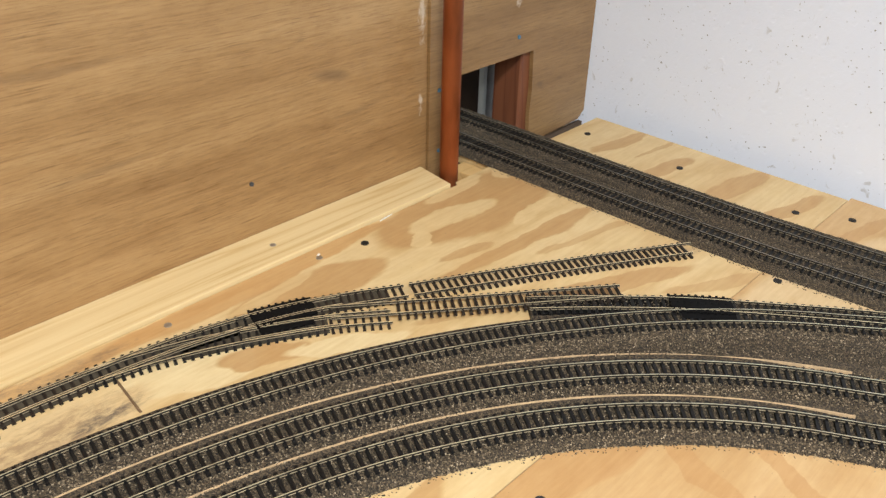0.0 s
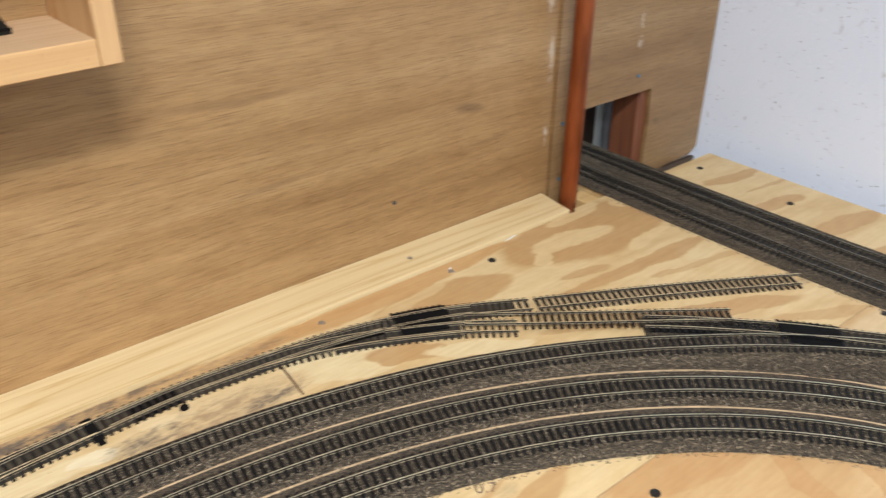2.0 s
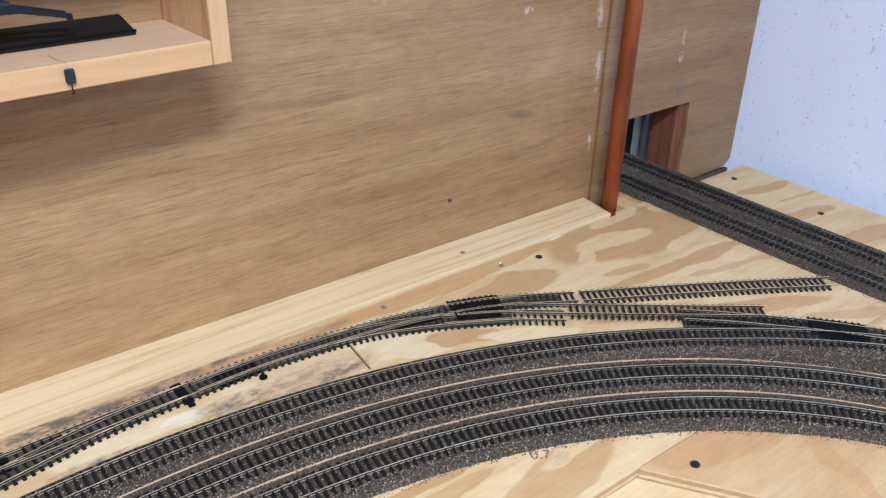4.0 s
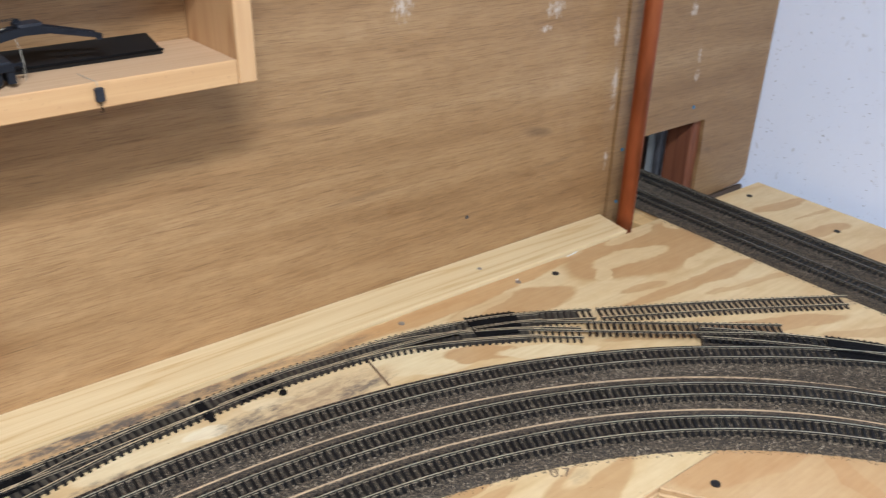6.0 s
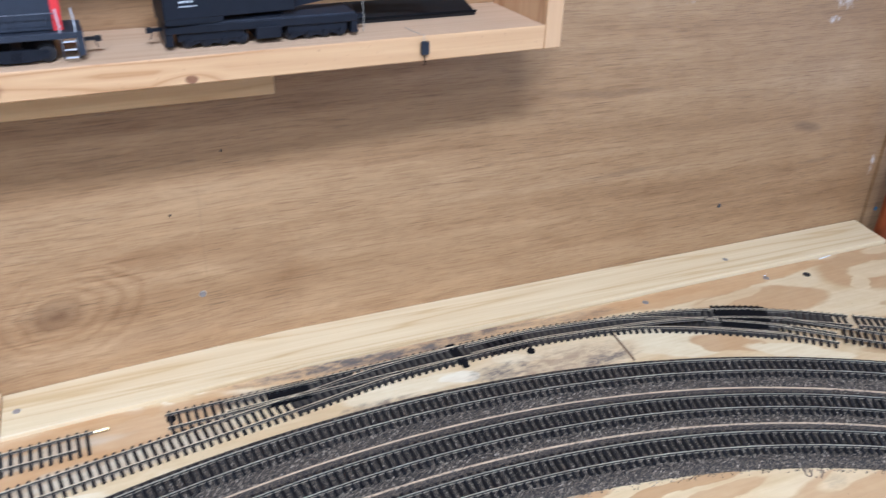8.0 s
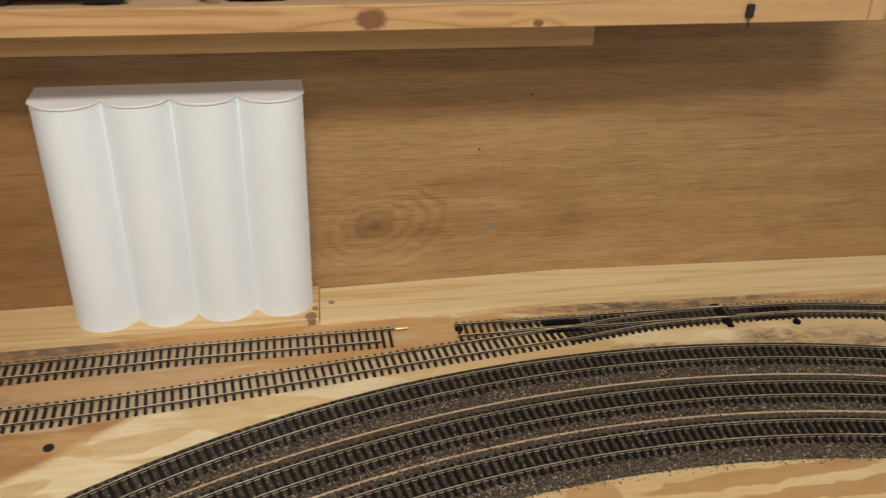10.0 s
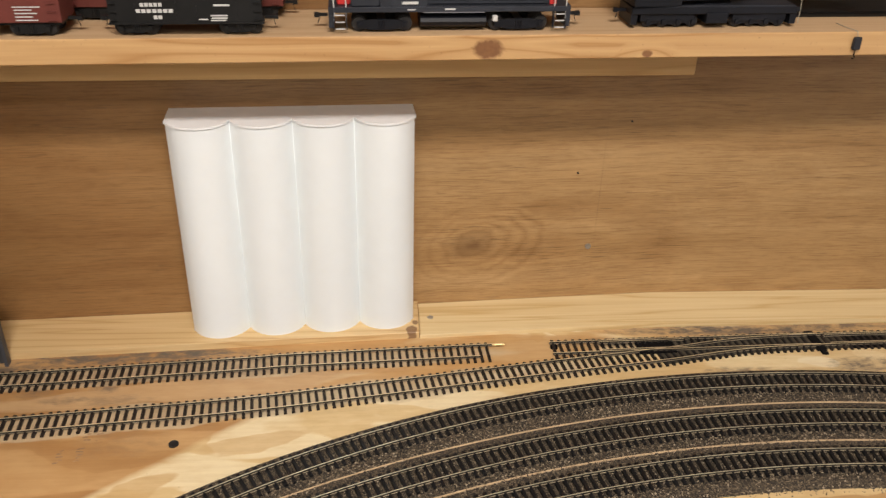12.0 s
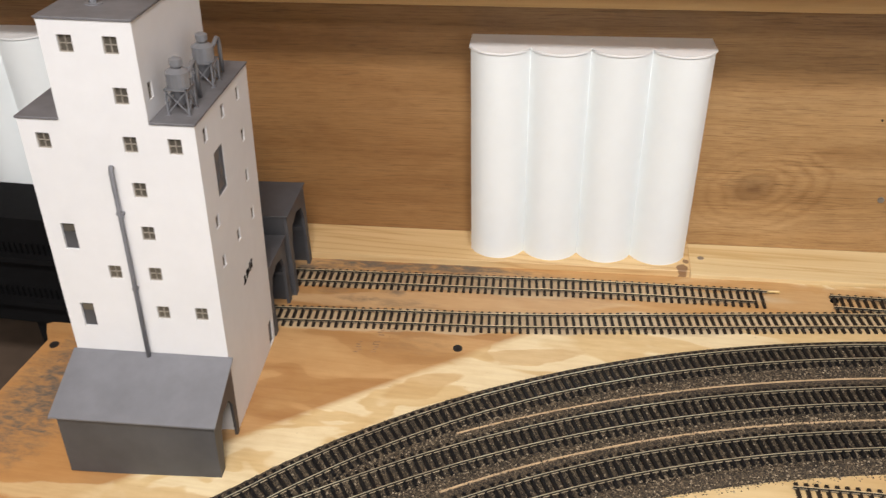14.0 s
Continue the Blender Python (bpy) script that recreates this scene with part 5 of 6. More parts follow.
for u in (-0.111, -0.0012):
    bm = bmesh.new()
    prof = [(-0.046, -0.003), (-0.0395, -0.003), (-0.034, 0.034), (-0.028, 0.043), (-0.014, 0.043), (-0.008, 0.034), (-0.005, -0.003), (-0.0008, -0.003), (-0.0008, TZS - 0.001), (-0.046, 0.0512)]
    prism(bm, prof, 0, 0.0022)
    part("bay_end", bm, DGREYP, tower, "", Matrix.Translation((u, 0, 0)) @ Matrix(((0, 0, 1, 0), (1, 0, 0, 0), (0, 1, 0, 0), (0, 0, 0, 1))))


# ---- rail sheds behind the tower ----
def rail_shed(m, width, height, depth, label):
    t = thing("rail_shed", label, "model building", m, "rail sheds")
    bm = bmesh.new()
    a, w = 0.008, width
    prof = [(0, 0), (a, 0), (a, height * 0.62), (a + 0.006, height * 0.80), (w * 0.5, height * 0.86), (w - a - 0.006, height * 0.80), (w - a, height * 0.62), (w - a, 0), (w, 0), (w, height), (0, height)]
    prism(bm, prof, -0.003, 0)
    part("portal", bm, SHEDP, t, "", Matrix(((0, 0, 1, 0), (1, 0, 0, 0), (0, 1, 0, 0), (0, 0, 0, 1))))
    part("side_wall", boxes((-depth, -0.0032, 0, 0.002, 0, height)), DGREYP, t)
    part("side_wall", boxes((-depth, -0.0032, w - 0.002, w, 0, height)), DGREYP, t)
    part("rear_wall", boxes((-depth, -depth + 0.002, 0.0022, w - 0.0022, 0, height)), DGREYP, t)
    part("girt", boxes((-depth + 0.003, -0.0035, w - 0.0035, w - 0.002, height * 0.42, height * 0.47)), SHEDP, t)
    part("roof", boxes((-depth - 0.001, 0.0015, -0.0015, w + 0.0015, height, height + 0.0016), bevel=0.0003), SHEDP, t, "flat dull grey roof")
    return t


rail_shed(pose(-0.641, 0.590, 0.0, 0, 0, 5.0), 0.057, 0.0680, 0.06, "low grey model rail shed with an arched portal")
rail_shed(pose(-0.643, 0.652, 0.0, 0, 0, 5.0), 0.0625, 0.0860, 0.07, "taller grey model rail shed with an arched portal")

# ---- black girder bridge beyond the benchtop ----
gb = thing("girder_bridge", "black plastic plate girder bridge in two tiers", "bridge", pose(-0.868, 0.62, 0.0))
part("girder", boxes((-0.8, 0.13, 0.006, 0.07, 0.040, 0.078)), BLACKP, gb)
part("flange", boxes((-0.8, 0.13, -0.004, 0.074, 0.034, 0.040)), BLACKP, gb)
part("girder", boxes((-0.8, 0.13, 0.004, 0.07, -0.010, 0.034)), BLACKP, gb)
part("flange", boxes((-0.8, 0.13, -0.006, 0.074, -0.016, -0.010)), BLACKP, gb)
part("girder", boxes((-0.8, 0.13, 0.003, 0.07, -0.042, -0.016)), BLACKP, gb)
RIB = finish(boxes((-0.0005, 0.0005, -0.0012, 0.004, 0, 0.011)), "rib", BLACKP)
for i in range(60):
    part("rib", RIB, None, gb, m=pose(-0.004 - i * 0.006, 0.0045, 0.0402))
    part("rib", RIB, None, gb, m=pose(-0.004 - i * 0.006, 0.0025, -0.0098))
part("pier", boxes((-0.05, -0.02, 0.01, 0.06, -0.142, -0.042)), BLACKP, gb)
part("pier", boxes((-0.75, -0.72, 0.01, 0.06, -0.142, -0.042)), BLACKP, gb)
LOW = even([(-2.0, 0.585), (-0.9, 0.585)], 0.01)
track("dark track on the lower deck", LOW, -0.139, TIE_MESH, RAIL_DULL)
bm = bmesh.new()
sweep(bm, [(p.x, p.y, -0.142) for p in LOW], [(0.03, 0), (0.022, 0.0035), (-0.022, 0.0035), (-0.03, 0)])
tagged(part("roadbed_6", bm, BED), "dark ballast bed on the lower deck", "roadbed", kind="structure")

# ---- display shelf ----
SHELF_ROT = 2.3
SHELF_M = pose(0.1865, 0.7171, 0.287, 0, -0.35, SHELF_ROT)
shelf = thing("display_shelf", "open-fronted pale pine display shelf fixed to the panelling", "shelf", SHELF_M)
bb = part("bottom_board", boxes((-1.75, -0.0153, 0, 0.090, 0, 0.019), bevel=0.0008), PINE_SHELF, shelf)
bb.data.materials.append(PINE_TOP)
for f in bb.data.polygons:
    f.material_index = 1 if f.normal.z > 0.9 else 0
# darker back added for the shade inside the shelf
part("shade_board", boxes((-1.75, -0.0156, 0.0865, 0.0895, 0.0192, 0.1148)), LUAN_B, shelf, "dark luan back added in place of shade")
part("side_board", boxes((-0.015, 0, -0.0006, 0.090, 0, 0.134), bevel=0.0008), PINE_UP, shelf)
# out of view, set low so that it shades the shelf's inside
part("unseen_top_board", boxes((-1.75, -0.0153, 0, 0.090, 0.115, 0.134), bevel=0.0008), PINE_SHELF, shelf)
cl = part("shelf_cleat", boxes((-0.735, 0.0, -0.025, 0.0, 0.0004, 0.039), bevel=0.0006), CLEAT, None, "", pose(-0.033, 0.8085, 0.2475, 0, 0, 2.6))
tagged(cl, "flat pine cleat screwed to the wall under the shelf", "cleat")


def on_shelf(u, depth):
    return SHELF_M @ pose(-u, depth, 0.0191)


# ---- rolling stock ----
def wheel_mesh(r, w, mat, name="wheel"):
    bm = bmesh.new()
    rod(bm, (0, 0, 0), (0, w, 0), r, 18)
    rod(bm, (0, w, 0), (0, w + 0.0007, 0), r + 0.0008, 18)
    rod(bm, (0, -0.0003, 0), (0, 0, 0), r * 0.62, 14)
    return finish(bm, name, mat)


WHEEL, WHEEL_S = wheel_mesh(0.0052, 0.002, SCREW), wheel_mesh(0.0043, 0.002, SCREW)


def bogie(parent, x, y, half, n, mat, r=0.0052, mesh=None, deep=0.026, slim=False):
    """A truck: sprung side frame on each side, wheels on axles."""
    bm = bmesh.new()
    for s in (0, deep):
        f = -1 if s == 0 else 1
        prism_pts = [(-half - 0.002, r + 0.0005), (-half + 0.003, r - 0.002), (-half * 0.45, r - 0.0032), (half * 0.45, r - 0.0032), (half - 0.003, r - 0.002), (half + 0.002, r + 0.0005), (half + 0.002, r + 0.003), (half * 0.5, r + 0.0045), (-half * 0.5, r + 0.0045), (-half - 0.002, r + 0.003)]
        if slim:
            prism_pts = [(-half - 0.003, r - 0.0006), (-half * 0.8, r - 0.0014), (-half * 0.5, r - 0.0002), (-half * 0.2, r - 0.0014), (half * 0.2, r - 0.0014), (half * 0.5, r - 0.0002), (half * 0.8, r - 0.0014), (half + 0.003, r - 0.0006), (half + 0.003, r + 0.0035), (half * 0.6, r + 0.0050), (-half * 0.6, r + 0.0050), (-half - 0.003, r + 0.0035)]
        lo = [bm.verts.new((a, s - 0.0008, b)) for a, b in prism_pts]
        hi = [bm.verts.new((a, s + 0.0008, b)) for a, b in prism_pts]
        bm.faces.new(lo)
        bm.faces.new(hi)
        for i in range(len(lo)):
            bm.faces.new((lo[i], lo[(i + 1) % len(lo)], hi[(i + 1) % len(lo)], hi[i]))
        for k in range(n):
            xx = -half + 2 * half * k / (n - 1)
            box(bm, xx - 0.0016, xx + 0.0016, s + f * 0.0008, s + f * 0.0022, r - 0.0012, r + 0.0025)
        for xx in () if slim else (-0.002, 0.0, 0.002):
            rod(bm, (xx, s + f * 0.001, r - 0.002), (xx, s + f * 0.001, r + 0.0035), 0.0009, 6)
    box(bm, -0.003, 0.003, 0.0, deep, r + 0.001, r + 0.0045)
    t = part("truck", bm, mat, parent, "", pose(x, y, 0))
    for k in range(n):
        xx = -half + 2 * half * k / (n - 1)
        part("wheel", mesh or WHEEL, None, t, m=pose(xx, 0.0008 if slim else 0.0018, r + 0.0008))
        part("wheel", mesh or WHEEL, None, t, m=pose(xx, deep - 0.0018, r + 0.0008, 0, 0, 180))
    return t


def coupler(parent, x, y, z, way, mat):
    bm = boxes((min(0, way * 0.007), max(0, way * 0.007), -0.0012, 0.0012, -0.0011, 0.0011), (min(way * 0.0065, way * 0.010), max(way * 0.0065, way * 0.010), -0.0022, 0.0014, -0.0016, 0.0016))
    rod(bm, (way * 0.006, 0.0004, -0.001), (way * 0.0075, 0.001, -0.0065), 0.0003, 5)
    return part("coupler", bm, mat, parent, "", pose(x, y, z))


def letter_bars(parent, rows, y, mat=None):
    for x0, x1, zc, h in rows:
        part("lettering", boxes((x0, x1, y - 0.0002, y, zc - h / 2, zc + h / 2)), mat or WHITEP, parent, "white lettering as plain bars")


def box_car(m, length, color, label, lettered=True):
    t = thing("boxcar", label, "freight car", m, "freight cars on the shelf")
    L_, W_ = length, 0.032
    part("body", boxes((0, L_, 0, W_, 0.0105, 0.052), bevel=0.0004), color, t)
    part("roof", boxes((-0.001, L_ + 0.001, -0.001, W_ + 0.001, 0.052, 0.0545), bevel=0.0008), color, t)
    part("sill", boxes((0.001, L_ - 0.001, 0.0025, W_ - 0.0025, 0.0085, 0.0105)), CARBLK, t)
    dr = part("door", boxes((L_ * 0.42, L_ * 0.58, -0.0014, -0.0002, 0.012, 0.050)), color, t)
    part("door_track", boxes((L_ * 0.38, L_ * 0.72, -0.0018, 0.0, 0.0100, 0.0112)), color, t)
    for k in range(13):
        x = L_ * (k + 0.5) / 13
        if not 0.41 < x / L_ < 0.59:
            part("rib", boxes((x - 0.0003, x + 0.0003, -0.00025, 0, 0.0115, 0.0515)), color, t)
    for x in (0.003, L_ - 0.009):
        bm = boxes(*[(x, x + 0.006, -0.0012, -0.0002, z, z + 0.0006) for z in (0.012, 0.018, 0.024, 0.030, 0.036, 0.042)])
        part("ladder", bm, color, t)
    for x in (0.022, L_ - 0.022):
        bogie(t, x, 0.003, 0.011, 2, CARBLK)
    coupler(t, 0, W_ / 2, 0.0105, -1, CARBLK)
    coupler(t, L_, W_ / 2, 0.0105, 1, CARBLK)
    if lettered:
        letter_bars(t, [(L_ - 0.0320, L_ - 0.0130, 0.0218, 0.0007)] + [(L_ - 0.0310, L_ - 0.0190 + 0.003 * (k % 2), 0.0197 - 0.0024 * k, 0.0008) for k in range(4)] + [(L_ * 0.10, L_ * 0.30, 0.040, 0.003), (L_ * 0.12, L_ * 0.28, 0.034, 0.003)], -0.0003)
    return t


def hopper_car(m, length, label):
    t = thing("hopper_car", label, "freight car", m, "freight cars on the shelf")
    L_, W_ = length, 0.032
    bm = bmesh.new()
    prof = [(0.0, 0.024), (0.0, 0.046), (L_, 0.046), (L_, 0.024), (L_ - 0.016, 0.0185), (L_ * 0.66, 0.009), (L_ * 0.58, 0.009), (L_ * 0.5, 0.016), (L_ * 0.42, 0.009), (L_ * 0.34, 0.009), (0.016, 0.0185)]
    prism(bm, prof, -W_, 0)
    bmesh.ops.transform(bm, matrix=Matrix.Rotation(radians(90), 4, "X"), verts=bm.verts)
    part("body", bm, CARBLK, t)
    part("side_panel", boxes((0.0, L_, -0.0012, 0.0, 0.0105, 0.046)), CARBLK, t)
    part("side_sill", boxes((-0.001, L_ + 0.001, -0.0018, -0.0002, 0.0092, 0.0105)), CARBLK, t)
    part("top_rail", boxes((-0.001, L_ + 0.001, -0.0022, 0.0, 0.0455, 0.0475)), CARBLK, t)
    for k in range(8):
        x = 0.004 + (L_ - 0.008) * k / 7
        part("rib", boxes((x - 0.0006, x + 0.0006, -0.0014, -0.0012, 0.0107, 0.0455)), CARBLK, t)
    for x in (0.001, L_ - 0.006):
        part("ladder", boxes(*[(x, x + 0.005, -0.0030, -0.0022, z, z + 0.0006) for z in (0.012, 0.018, 0.024, 0.030, 0.036, 0.042)]), CARBLK, t)
    for x in (0.017, L_ - 0.017):
        bogie(t, x, 0.003, 0.010, 2, CARBLK)
    coupler(t, 0, W_ / 2, 0.0105, -1, CARBLK)
    coupler(t, L_, W_ / 2, 0.0105, 1, CARBLK)
    letter_bars(t, [(L_ * 0.21 + k * 0.0032, L_ * 0.21 + k * 0.0032 + 0.0024, 0.0232, 0.0026) for k in range(5)] + [(L_ * 0.18 + k * 0.0038, L_ * 0.18 + k * 0.0038 + 0.0029, 0.0188, 0.0026) for k in range(7)] + [(L_ * 0.29, L_ * 0.29 + 0.0026, 0.0143, 0.0026), (L_ * 0.32, L_ * 0.32 + 0.0026, 0.0143, 0.0026), (L_ * 0.685, L_ * 0.79, 0.0226, 0.0014), (L_ * 0.66, L_ * 0.77, 0.0152, 0.0010), (L_ * 0.665, L_ * 0.77, 0.0134, 0.0010), (L_ * 0.66, L_ * 0.76, 0.0118, 0.0009), (L_ * 0.58, L_ * 0.64, 0.0126, 0.0009)], -0.0015)
    return t


def diesel(m, label):
    t = thing("diesel_locomotive", label, "locomotive", m)
    L_, W_ = 0.186, 0.034
    part("frame", boxes((0.004, L_ - 0.004, 0, W_, 0.0155, 0.0195), bevel=0.0004), LOCOG, t)
    part("hood", boxes((0.040, L_ - 0.012, 0.006, W_ - 0.006, 0.0195, 0.050), bevel=0.0012), LOCOG, t)
    part("nose", boxes((0.008, 0.018, 0.006, W_ - 0.006, 0.0195, 0.038), bevel=0.0012), LOCOR, t, "red nose")
    cab = part("cab", boxes((0.018, 0.040, 0.001, W_ - 0.001, 0.0195, 0.054), bevel=0.001), LOCOG, t)
    part("window", boxes((0.022, 0.028, 0.0003, 0.001, 0.040, 0.049)), PANE, cab)
    part("window", boxes((0.030, 0.036, 0.0003, 0.001, 0.040, 0.049)), PANE, cab)
    part("battery_box", boxes((0.040, 0.075, 0.0008, 0.0058, 0.0195, 0.0255)), LOCOG, t)
    for k in range(9):
        part("hood_door", boxes((0.046 + k * 0.0135, 0.057 + k * 0.0135, 0.0054, 0.006, 0.023, 0.046)), LOCOG, t)
    bm = bmesh.new()
    rod(bm, (0.070, W_ / 2, 0.0078), (0.120, W_ / 2, 0.0078), 0.0078, 16)
    bmesh.ops.scale(bm, vec=(1, 1.9, 0.85), verts=bm.verts, space=Matrix.Translation((0, -W_ / 2, -0.0078)))
    part("fuel_tank", bm, SLATE, t, "long rounded fuel tank")
    part("air_tank", boxes((0.072, 0.118, 0.0002, 0.004, 0.0150, 0.0157)), GREYP, t)
    part("valve", boxes((0.1245, 0.1285, 0.0006, 0.0040, 0.0080, 0.0125), bevel=0.0006), WHITEP, t, "small white casting beside the tank")
    for x in (0.041, L_ - 0.041):
        bogie(t, x, 0.004, 0.017, 2, SLATE, mesh=WHEEL)
    for x, s in ((0.0015, -1), (L_ - 0.0015, 1)):
        part("pilot", boxes((min(x, x - s * 0.004), max(x, x - s * 0.004), 0.002, W_ - 0.002, 0.004, 0.0195)), LOCOG, t)
        st_ = part("steps", boxes(*[(x - s * 0.0085 - 0.0036, x - s * 0.0085 + 0.0036, -0.001, 0.0006, z, z + 0.0006) for z in (0.0035, 0.0085, 0.0135)]), WHITEP, t, "white-edged end steps")
        part("step_side", boxes((x - s * 0.0085 - 0.0050, x - s * 0.0085 - 0.0044, -0.001, 0.004, 0.003, 0.0195), (x - s * 0.0085 + 0.0044, x - s * 0.0085 + 0.0050, -0.001, 0.004, 0.003, 0.0195)), LOCOG, st_)
        bm = bmesh.new()
        for xx in (x - s * 0.004, x - s * 0.013):
            tube(bm, [(xx, 0.0004, 0.010), (xx, 0.0004, 0.024), (xx - s * 0.001, 0.0008, 0.034)], 0.00045, 6)
        part("handrail", bm, WHITEP, t, "white handrail")
        coupler(t, x + s * 0.001, W_ / 2, 0.0105, s, CARBLK)
    part("stripe", boxes((L_ - 0.0175, L_ - 0.0122, 0.0050, 0.0058, 0.0200, 0.0495)), LOCOR, t, "red end of the long hood")
    bm = bmesh.new()
    tube(bm, [(0.044, 0.0006, 0.0315), (L_ - 0.016, 0.0006, 0.0315)], 0.0004, 6)
    for k in range(7):
        rod(bm, (0.048 + k * 0.0195, 0.0006, 0.0195), (0.048 + k * 0.0195, 0.0006, 0.0315), 0.0003, 6)
    part("side_rail", bm, LOCOG, t)
    letter_bars(t, [(0.056, 0.068, 0.0225, 0.0020), (0.088, 0.096, 0.0178, 0.0012), (0.060, 0.066, 0.0175, 0.0008)], -0.0001)
    return t


def wreck_crane(m, label):
    t = thing("railway_crane", label, "railway crane", m)
    L_, W_ = 0.135, 0.033
    part("deck", boxes((0, L_, 0, W_, 0.0110, 0.0165), bevel=0.0005), SLATE, t)
    part("deck_plate", boxes((0.002, L_ - 0.002, 0.001, W_ - 0.001, 0.0165, 0.0177)), SLATE_HI, t)
    part("outrigger_box", boxes((0.060, 0.078, -0.0015, W_ + 0.0015, 0.0040, 0.0125), bevel=0.0006), SLATE, t)
    for x in (0.008, 0.083):
        part("truck_frame", boxes((x, x + 0.044, 0.0022, 0.0034, 0.0052, 0.0108), bevel=0.0004), SLATE, t)
    # the upper works, slewed a little on the turntable
    up = Matrix.Translation((0.0675, W_ / 2, -0.0050)) @ Matrix.Rotation(radians(5.0), 4, "Z") @ Matrix.Translation((-0.070, -W_ / 2, 0))
    for x in (0.0, L_ - 0.005):
        part("end_sill", boxes((x, x + 0.005, 0.001, W_ - 0.001, 0.003, 0.0110)), SLATE, t)
    for x in (0.033, 0.105):
        bogie(t, x, 0.0035, 0.018, 4, SLATE, 0.0043, WHEEL_S, slim=True)
    coupler(t, 0, W_ / 2, 0.0115, -1, SLATE)
    coupler(t, L_, W_ / 2, 0.0115, 1, SLATE)
    bm = bmesh.new()
    rod(bm, (0.070, W_ / 2, 0.0176), (0.070, W_ / 2, 0.0187), 0.0145, 24)
    part("turntable", bm, SLATE, t)
    cab = part("cab", boxes((0.0010, 0.0910, 0.002, W_ - 0.002, 0.0262, 0.0540), bevel=0.0006), SLATE, t, "", up)
    bm = bmesh.new()
    prism(bm, [(-0.0005, 0.0540), (0.004, 0.0568), (W_ / 2, 0.0580), (W_ - 0.004, 0.0568), (W_ + 0.0005, 0.0540)], -0.001, 0.0930)
    bmesh.ops.transform(bm, matrix=Matrix(((0, 0, 1, 0), (1, 0, 0, 0), (0, 1, 0, 0), (0, 0, 0, 1))), verts=bm.verts)
    part("cab_roof", bm, SLATE_HI, cab, "lighter curved roof")
    part("counterweight", boxes((0.0014, 0.040, 0.0024, W_ - 0.0024, 0.0232, 0.0268)), SLATE, cab)
    for x in (0.026, 0.057, 0.0795):
        part("window", boxes((x, x + 0.0068, 0.0012, 0.0021, 0.0385, 0.0455)), BLACKP, cab)
        part("window_bar", boxes((x, x + 0.0068, 0.0008, 0.0013, 0.0416, 0.0422), (x + 0.0031, x + 0.0037, 0.0008, 0.0013, 0.0385, 0.0455)), SLATE_HI, cab)
    part("grab", boxes((0.0890, 0.0925, 0.0010, 0.0018, 0.034, 0.049)), SLATE_HI, cab)
    letter_bars(cab, [(0.0115 + 0.0024 * k, 0.0132 + 0.0024 * k, 0.0377, 0.0012) for k in range(4)] + [(0.0112 + 0.0017 * k, 0.0124 + 0.0017 * k, 0.0347, 0.0007) for k in range(7)] + [(0.0450 + 0.0017 * k, 0.0462 + 0.0017 * k, 0.0440, 0.0007) for k in range(4)] + [(0.0462, 0.0506, 0.0428, 0.0004)], 0.0018)
    bm = bmesh.new()
    for y in (0.010, 0.021):
        pts = [(0.0915, 0.0262), (0.0915, 0.0300), (0.126, 0.0362), (0.146, 0.0395), (0.160, 0.0402), (0.170, 0.0378), (0.2035, 0.0290), (0.2040, 0.0245), (0.2000, 0.0245), (0.1985, 0.0266), (0.168, 0.0338), (0.150, 0.0345), (0.128, 0.0308)]
        lo, hi = [bm.verts.new((a, y, b)) for a, b in pts], [bm.verts.new((a, y + 0.0016, b)) for a, b in pts]
        bm.faces.new(lo)
        bm.faces.new(hi)
        for i in range(len(pts)):
            bm.faces.new((lo[i], lo[(i + 1) % len(pts)], hi[(i + 1) % len(pts)], hi[i]))
    for x, z in ((0.108, 0.0305), (0.130, 0.0345), (0.154, 0.0375), (0.182, 0.0325), (0.2010, 0.0272)):
        rod(bm, (x, 0.010, z), (x, 0.0225, z), 0.0012, 8)
    boom = part("boom", bm, SLATE, t, "bent plate-girder boom", up)
    part("boom_head", boxes((0.148, 0.164, 0.0095, 0.0230, 0.0400, 0.0420)), SLATE_HI, boom)
    bm = bmesh.new()
    rod(bm, (0.150, 0.0165, 0.0425), (0.150, 0.0175, 0.0425), 0.0026, 14)
    part("sheave", bm, SLATE, boom)
    bm = bmesh.new()
    for y in (0.013, 0.016, 0.019):
        tube(bm, [(0.0912, y, 0.0455), (0.12, y, 0.0445), (0.150, y, 0.0450)], 0.0002, 5)
    part("hoist_cable", bm, CARBLK, t, "", up)
    bm = bmesh.new()
    tube(bm, [(0.0912, 0.010, 0.0355), (0.112, 0.009, 0.0372), (0.140, 0.009, 0.0412)], 0.0002, 5)
    part("loose_thread", bm, THREAD, t, "pale loose thread", up)
    bm = bmesh.new()
    tube(bm, [(0.143, 0.0195, 0.0300), (0.1437, 0.014, 0.022), (0.1437, 0.012, 0.012), (0.1430, 0.011, 0.001)], 0.00025, 6)
    part("hanging_thread", bm, THREAD, t, "pale thread hanging from the boom")
    return t


wreck_crane(on_shelf(0.3015, 0.014), "blue-black model breakdown crane with a lowered boom on the shelf")
hk = thing("hook_block", "small black crane hook hanging over the shelf edge on a thread", "hook", SHELF_M @ pose(-0.1205, 0, 0))
part("block", boxes((-0.0032, 0.0032, -0.0040, -0.0004, 0.0055, 0.0155), bevel=0.0008), SLATE_HI, hk)
bm = bmesh.new()
